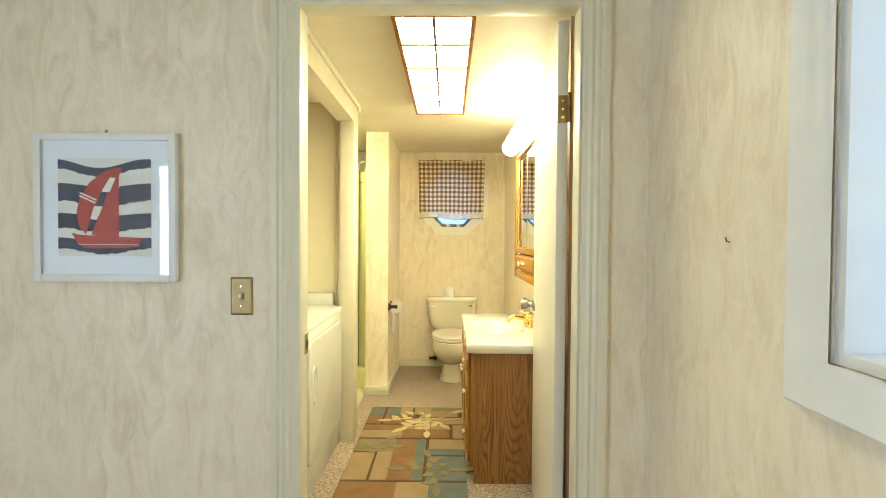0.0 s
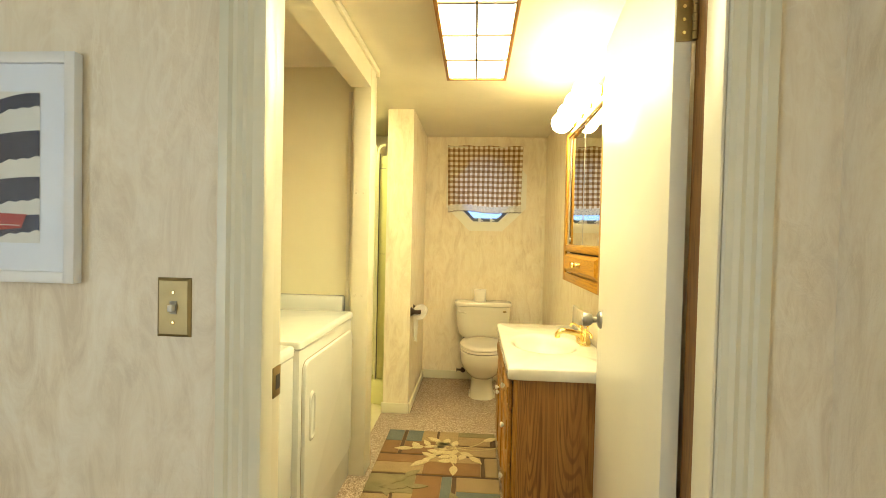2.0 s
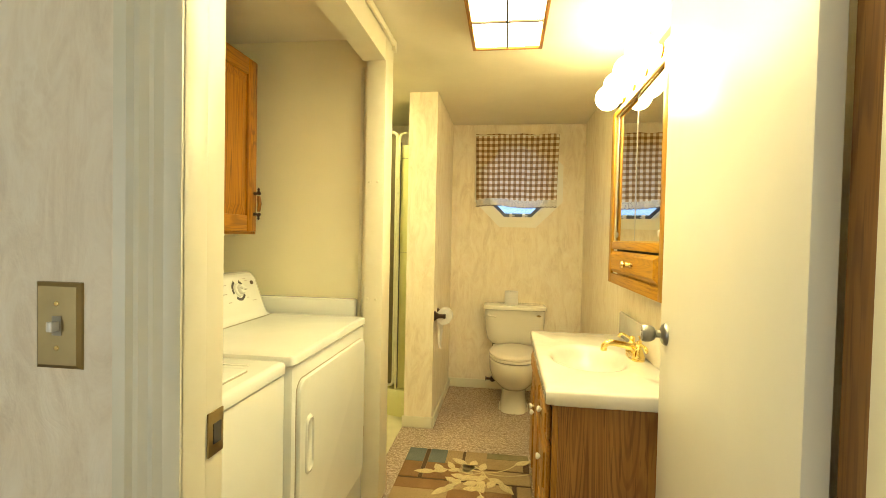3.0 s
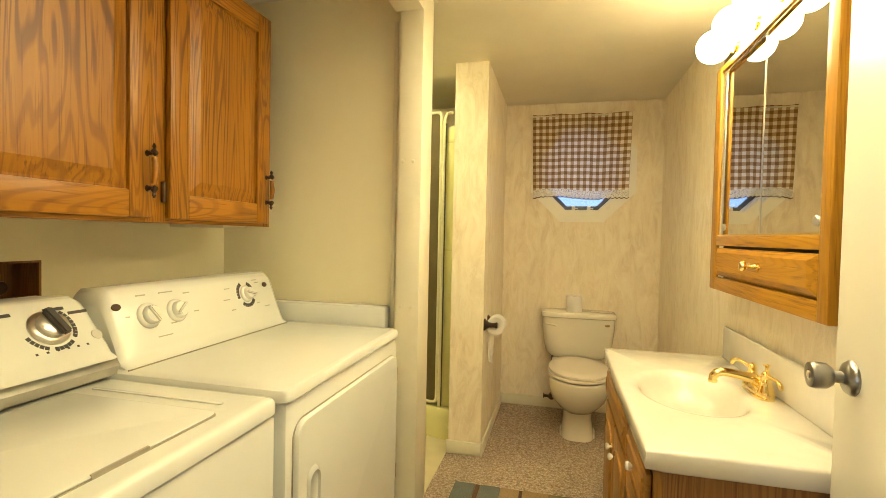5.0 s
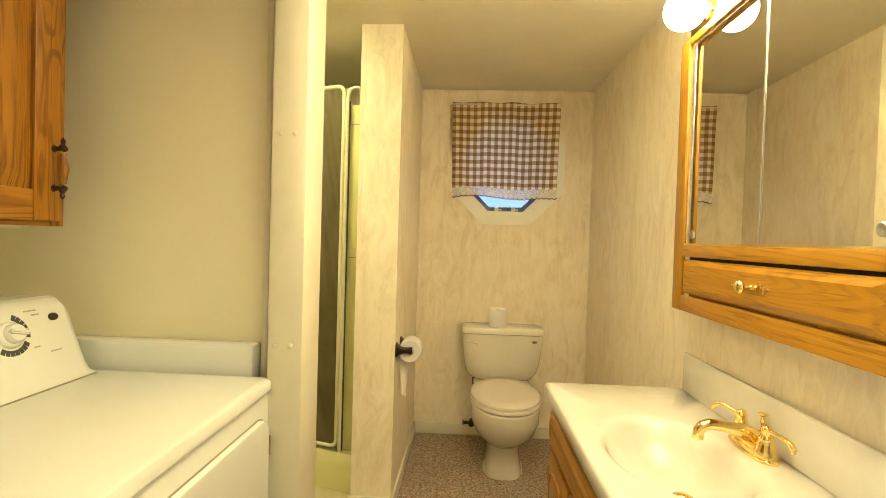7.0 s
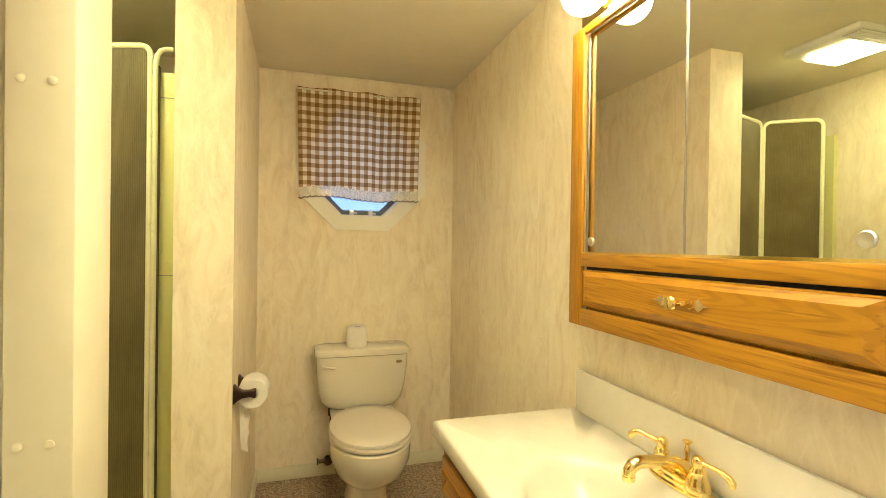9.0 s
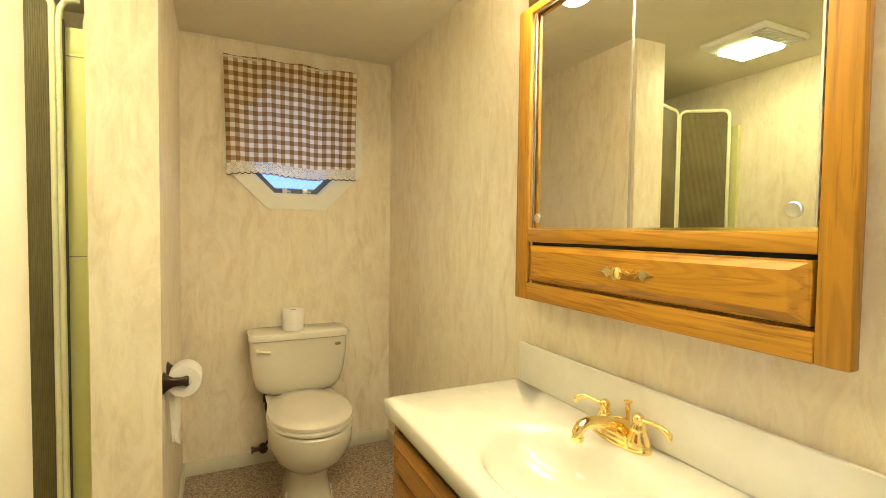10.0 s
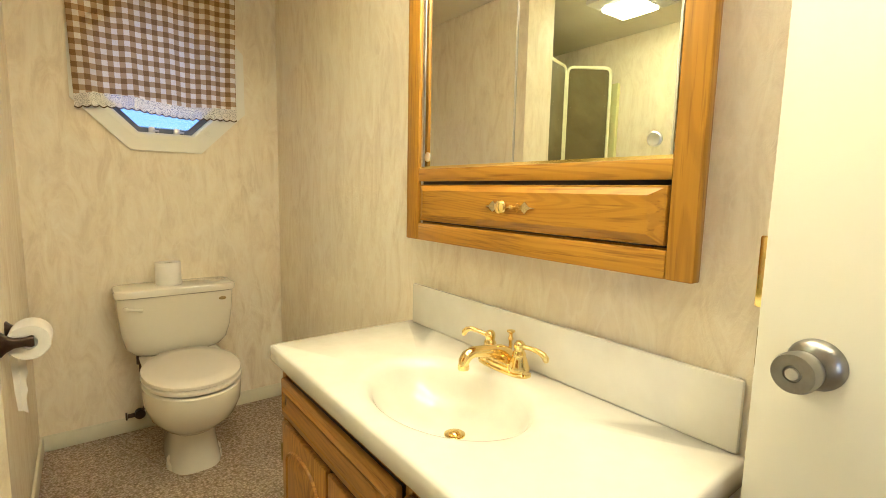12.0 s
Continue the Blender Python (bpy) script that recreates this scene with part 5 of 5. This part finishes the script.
def cabinet_door(y0, y1, hy, hinge_y):
    z0, z1, x0, x1, w = UZ0 + 0.012, UZ1 - 0.012, UX + 0.0005, UX + 0.020, 0.072
    d = part("door", prism(bmesh.new(), [(y0 + w - 0.008, z0 + w - 0.008), (y1 - w + 0.008, z0 + w - 0.008), (y1 - w + 0.008, z1 - w + 0.008), (y0 + w - 0.008, z1 - w + 0.008)], "x", x0, x0 + 0.008), OAKV, uc, "oak raised-panel door")
    for a, b in ((y0, y0 + w), (y1 - w, y1)):
        part("stile", boxed(x0, x1, a, b, z0, z1, bevel=0.005), OAKV, d)
    for a, b in ((z0, z0 + w), (z1 - w, z1)):
        part("rail", boxed(x0, x1 - 0.0008, y0 + w, y1 - w, a, b, bevel=0.004), OAKY, d)
    p, q = y0 + w + 0.001, y1 - w - 0.001
    r, s = z0 + w + 0.001, z1 - w - 0.001

    def sq(x, k):
        return [Vector((x, u, v)) for u, v in ((p + k, r + k), (q - k, r + k), (q - k, s - k), (p + k, s - k))]
    part("raised_panel", skin(bmesh.new(), [sq(x0 + 0.0082, 0.0), sq(x0 + 0.0082, 0.006), sq(x0 + 0.0165, 0.040), sq(x0 + 0.0175, 0.044)], False, True), OAKV, d, smooth=0)
    hz0, hz1 = 1.338, 1.432
    bm = tube(bmesh.new(), [(x1 + 0.022, hy, hz0 + 0.012), (x1 + 0.026, hy, (hz0 + hz1) / 2), (x1 + 0.022, hy, hz1 - 0.012)], [0.007, 0.0095, 0.007], 12)
    h = part("handle", bm, OAKV, d, "turned oak and bronze pull")
    for z in (hz0, hz1):
        bm = lathe(bmesh.new(), [(0.009, 0), (0.006, 0.004), (0.005, 0.018), (0.008, 0.024), (0.005, 0.030)], pose(x1, hy, z, 0, 90), 14)
        sgn = 1 if z > 1.4 else -1
        lathe(bm, [(0.006, 0.0), (0.009, 0.005), (0.004, 0.012), (0.006, 0.018), (0.002, 0.026)], pose(x1 + 0.021, hy, z, 0 if sgn > 0 else 180), 12)
        part("mount", bm, BRONZE, h)
    for z in (z0 + 0.075, z1 - 0.095):
        part("hinge", boxed(UX + 0.0005, UX + 0.012, hinge_y - 0.006, hinge_y + 0.006, z - 0.03, z + 0.03, bevel=0.003), BRONZE, d, "dark bronze hinge")


cabinet_door(2.070, 2.563, 2.545, 2.062)
cabinet_door(2.622, 3.095, 3.075, 2.612)
part("wall_cleat", boxed(BACK + 0.002, UX - 0.08, UY1 - 0.16, UY1 - 0.03, UZ0 - 0.008, UZ0 + 0.0035), TRIM, uc)

# ---- hall wall: picture and switch ----
pic = thing("framed_picture", (-0.97, HW0, 1.165), "white framed print of a red sailboat on dark waves", "picture")
Px0, Px1, Pz0, Pz1 = -1.190, -0.751, 1.165, 1.619
bm = bmesh.new()
fy0, fy1 = HW0 - 0.024, HW0 - 0.004
w = 0.022
for x0, x1, z0, z1 in ((Px0, Px0 + w, Pz0, Pz1), (Px1 - w, Px1, Pz0, Pz1), (Px0 + w, Px1 - w, Pz0, Pz0 + w), (Px0 + w, Px1 - w, Pz1 - w, Pz1)):
    box(bm, x0, x1, fy0, fy1, z0, z1, bevel=0.0015)
part("frame", bm, WHITE, pic)
part("mat", boxed(Px0 + w, Px1 - w, fy1 - 0.010, fy1 - 0.002, Pz0 + w, Pz1 - w), MATBOARD, pic)
AX0, AX1, AZ0, AZ1 = -1.118, -0.830, 1.243, 1.543
ay = fy1 - 0.0105
art = part("print", boxed(AX0, AX1, ay - 0.0004, ay, AZ0, AZ1), CREAMP, pic, "cream ground of the print")


def art_at(u, v, y):
    return Vector((AX0 + (AX1 - AX0) * u, y, AZ1 - (AZ1 - AZ0) * v))


def wave_band(v0, v1, depth0, depth1, phase):
    bm = bmesh.new()
    n, up, dn = 40, [], []
    for i in range(n + 1):
        u = i / n
        f = -math.cos(2 * math.pi * (u - phase)) * 0.5 + 0.5
        ragged = 0.006 * math.sin(u * 63) + 0.004 * math.sin(u * 29 + 1)
        up.append(bm.verts.new(art_at(u, v0 + depth0 * f, ay - 0.001)))
        dn.append(bm.verts.new(art_at(u, min(0.985, v1 + depth1 * f + ragged), ay - 0.001)))
    for i in range(n):
        bm.faces.new((up[i], up[i + 1], dn[i + 1], dn[i]))
    return bm


for v0, v1, d0, d1, ph in ((0.01, 0.10, 0.09, 0.09, -0.05), (0.255, 0.43, 0.04, 0.06, 0.0), (0.56, 0.71, 0.03, 0.05, 0.0), (0.81, 0.92, 0.05, 0.06, 0.0)):
    part("wave", wave_band(v0, v1, d0, d1, ph), NAVY, art, "dark navy wave")


def shape(name, pts, mat, lift, label=""):
    bm = bmesh.new()
    bm.faces.new([bm.verts.new(art_at(u, v, ay - lift)) for u, v in pts])
    return part(name, bm, mat, art, label)


shape("sail", [(0.60, 0.10), (0.69, 0.10), (0.655, 0.20), (0.655, 0.86), (0.36, 0.78), (0.50, 0.45)], REDP, 0.0016, "red sail")
shape("sail", [(0.66, 0.09), (0.50, 0.14), (0.34, 0.25), (0.24, 0.40), (0.20, 0.55), (0.23, 0.70), (0.30, 0.78), (0.36, 0.60), (0.46, 0.36), (0.56, 0.20)], REDP, 0.0019, "red sail")
shape("hull", [(0.15, 0.765), (0.26, 0.785), (0.62, 0.80), (0.91, 0.81), (0.87, 0.90), (0.72, 0.915), (0.30, 0.92), (0.21, 0.87)], REDP, 0.0022, "red hull")
shape("sail_gap", [(0.56, 0.20), (0.625, 0.20), (0.56, 0.345), (0.47, 0.345)], CREAMP, 0.0025)
shape("sail_gap", [(0.39, 0.49), (0.47, 0.49), (0.42, 0.63), (0.35, 0.62)], CREAMP, 0.0025)
shape("sail_gap", [(0.24, 0.345), (0.42, 0.42), (0.415, 0.435), (0.235, 0.36)], CREAMP, 0.0028)
shape("sail_gap", [(0.235, 0.375), (0.41, 0.45), (0.405, 0.465), (0.23, 0.39)], CREAMP, 0.0028)
shape("sail_gap", [(0.665, 0.17), (0.675, 0.17), (0.67, 0.30), (0.66, 0.30)], CREAMP, 0.0028)
shape("waterline", [(0.21, 0.875), (0.86, 0.88), (0.86, 0.886), (0.21, 0.881)], CREAMP, 0.0028)
g = part("glazing", boxed(Px0 + w, Px1 - w, fy0 + 0.003, fy0 + 0.005, Pz0 + w, Pz1 - w), PICGLASS, pic)
g.visible_shadow = False
part("hanger", lathe(bmesh.new(), [(0.004, 0), (0.004, 0.01)], pose(-0.97, HW0 - 0.012, Pz1), 8), AGED, pic)

sw = thing("light_switch", (-0.558, HW0, 1.055), "tarnished brass light switch plate beside the doorway", "light switch")
bm = bmesh.new()
rows = [[Vector((x_, y_, z_)) for x_, z_ in ((-0.593 + k, 1.063 + k), (-0.523 - k, 1.063 + k), (-0.523 - k, 1.181 - k), (-0.593 + k, 1.181 - k))] for y_, k in ((HW0, 0.0), (HW0 - 0.003, 0.001), (HW0 - 0.006, 0.006))]
plate = part("plate", skin(bm, rows, False, True), AGED, sw, smooth=20)
part("toggle", boxed(-0.563, -0.553, HW0 - 0.018, HW0 - 0.006, 1.115, 1.129, bevel=0.002), BONE, sw, "cream toggle")
part("slot", boxed(-0.565, -0.551, HW0 - 0.0068, HW0 - 0.0058, 1.109, 1.135), SEAM, sw)
for z in (1.092, 1.152):
    part("screw", lathe(bmesh.new(), [(0.0035, 0), (0.003, 0.0015), (0.001, 0.0017)], pose(-0.558, HW0 - 0.006, z, 90), 10), BRASS, plate)
nail = thing("wall_nail", (0.69, 1.196, 1.30), "small bare nail in the hall wall", "nail")
part("shank", tube(bmesh.new(), [(0.69, 1.196, 1.30), (0.683, 1.196, 1.302), (0.681, 1.196, 1.311)], 0.0013, 8), BRONZE, nail)

# ---- rug ----
rug = thing("rug", (-0.16, 2.95, 0), "block-patterned runner in rust, tan and slate with cream leaves", "rug")
RX0, RX1, RY0, RY1 = -0.492, 0.190, 2.05, 3.766
part("backing", boxed(RX0, RX1, RY0, RY1, 0.0, 0.008, bevel=0.003), RUG["tan"], rug)


def patch(x0, x1, y0, y1, mat, z=0.0125):
    return part("block", boxed(x0 + 0.001, x1 - 0.001, y0 + 0.001, y1 - 0.001, 0.007, z, bevel=0.002, seg=1), RUG[mat], rug)


W_, L_ = RX1 - RX0, RY1 - RY0
cuts = [  # fraction across, metres back from the far end
    (0.00, 0.15, 0.00, 0.16, "blue"), (0.15, 0.185, 0.00, 0.33, "brown"), (0.185, 0.33, 0.00, 0.16, "blue"), (0.33, 0.46, 0.00, 0.16, "tan"), (0.46, 0.485, 0.00, 0.19, "brown"),
    (0.485, 0.66, 0.00, 0.19, "tan"), (0.66, 1.0, 0.00, 0.07, "olive"), (0.66, 0.95, 0.07, 0.19, "tan"), (0.95, 1.0, 0.07, 0.19, "brown"), (0.485, 1.0, 0.19, 0.205, "brown"),
    (0.00, 0.15, 0.16, 0.33, "rust"), (0.185, 0.46, 0.16, 0.33, "rust"), (0.46, 1.0, 0.205, 0.33, "tan"), (0.00, 1.0, 0.33, 0.345, "brown"),
    (0.00, 0.40, 0.345, 0.44, "rust"), (0.40, 0.86, 0.345, 0.42, "tan"), (0.86, 0.895, 0.345, 0.56, "brown"), (0.895, 1.0, 0.345, 0.56, "tan"), (0.00, 0.40, 0.44, 0.56, "tan"), (0.40, 0.86, 0.42, 0.56, "rust"),
    (0.00, 1.0, 0.56, 0.578, "brown"), (0.00, 0.36, 0.578, 0.76, "olive"), (0.36, 0.56, 0.578, 1.10, "rust"), (0.56, 0.64, 0.578, 1.10, "blue"), (0.64, 0.675, 0.578, 1.10, "brown"),
    (0.675, 1.0, 0.578, 0.72, "tan"), (0.675, 1.0, 0.72, 0.80, "blue"), (0.675, 1.0, 0.80, 0.815, "brown"), (0.675, 1.0, 0.815, 1.10, "blue"), (0.00, 0.22, 0.76, 0.775, "brown"), (0.00, 0.20, 0.775, 1.10, "tan"), (0.20, 0.225, 0.775, 1.10, "brown"), (0.225, 0.36, 0.76, 1.10, "tan"),
    (0.00, 1.0, 1.10, 1.118, "brown"), (0.00, 0.45, 1.118, 1.42, "rust"), (0.45, 0.70, 1.118, 1.42, "tan"), (0.70, 1.0, 1.118, 1.42, "blue"), (0.00, 0.60, 1.42, 1.74, "olive"), (0.60, 1.0, 1.42, 1.74, "rust")]
for u0, u1, v0, v1, c in cuts:
    patch(RX0 + W_ * u0, RX0 + W_ * u1, RY1 - min(v1, L_), RY1 - v0, c, 0.0115 if c == "brown" else 0.0125)


def leaf(x, y, a, ln, wd, mat="leaf"):
    bm = bmesh.new()
    up, lo = [], []
    for k in range(9):
        t = k / 8
        h = wd * math.sin(math.pi * t ** 0.8) * 0.5
        up.append((t * ln, h))
        lo.append((t * ln, -h))
    pts = up + lo[-2:0:-1]
    ca, sa = math.cos(a), math.sin(a)
    prism(bm, [(x + u * ca - v * sa, y + u * sa + v * ca) for u, v in pts], "z", 0.010, 0.0155)
    return part("leaf", bm, RUG[mat], rug)


def spray(x, y, stems, mat="leaf"):
    rng = random.Random(7)
    for a, ln, count in stems:
        path = []
        for k in range(9):
            t = k / 8
            b = a + 0.5 * t
            path.append((x + ln * t * math.cos(b), y + ln * t * math.sin(b), 0.0125))
        part("stem", tube(bmesh.new(), path, 0.0032, 6), RUG[mat], rug)
        for k in range(count):
            px, py, _ = path[2 + (k * 6) // max(1, count)]
            leaf(px, py, a + (0.9 if k % 2 else -0.7) + rng.uniform(-0.2, 0.2), rng.uniform(0.065, 0.09), rng.uniform(0.036, 0.05), mat)
        leaf(path[-1][0], path[-1][1], a + 0.5, 0.11, 0.045, mat)


spray(-0.05, 3.53, [(2.75, 0.26, 7), (3.45, 0.24, 6), (4.2, 0.22, 5), (4.9, 0.13, 3), (2.0, 0.12, 3), (5.9, 0.24, 0), (0.1, 0.20, 0)])
spray(0.03, 2.78, [(1.4, 0.16, 3), (2.6, 0.18, 3), (4.2, 0.18, 3), (5.8, 0.10, 2)], "olive")
spray(-0.42, 3.05, [(0.3, 0.16, 2), (5.9, 0.14, 2)], "olive")
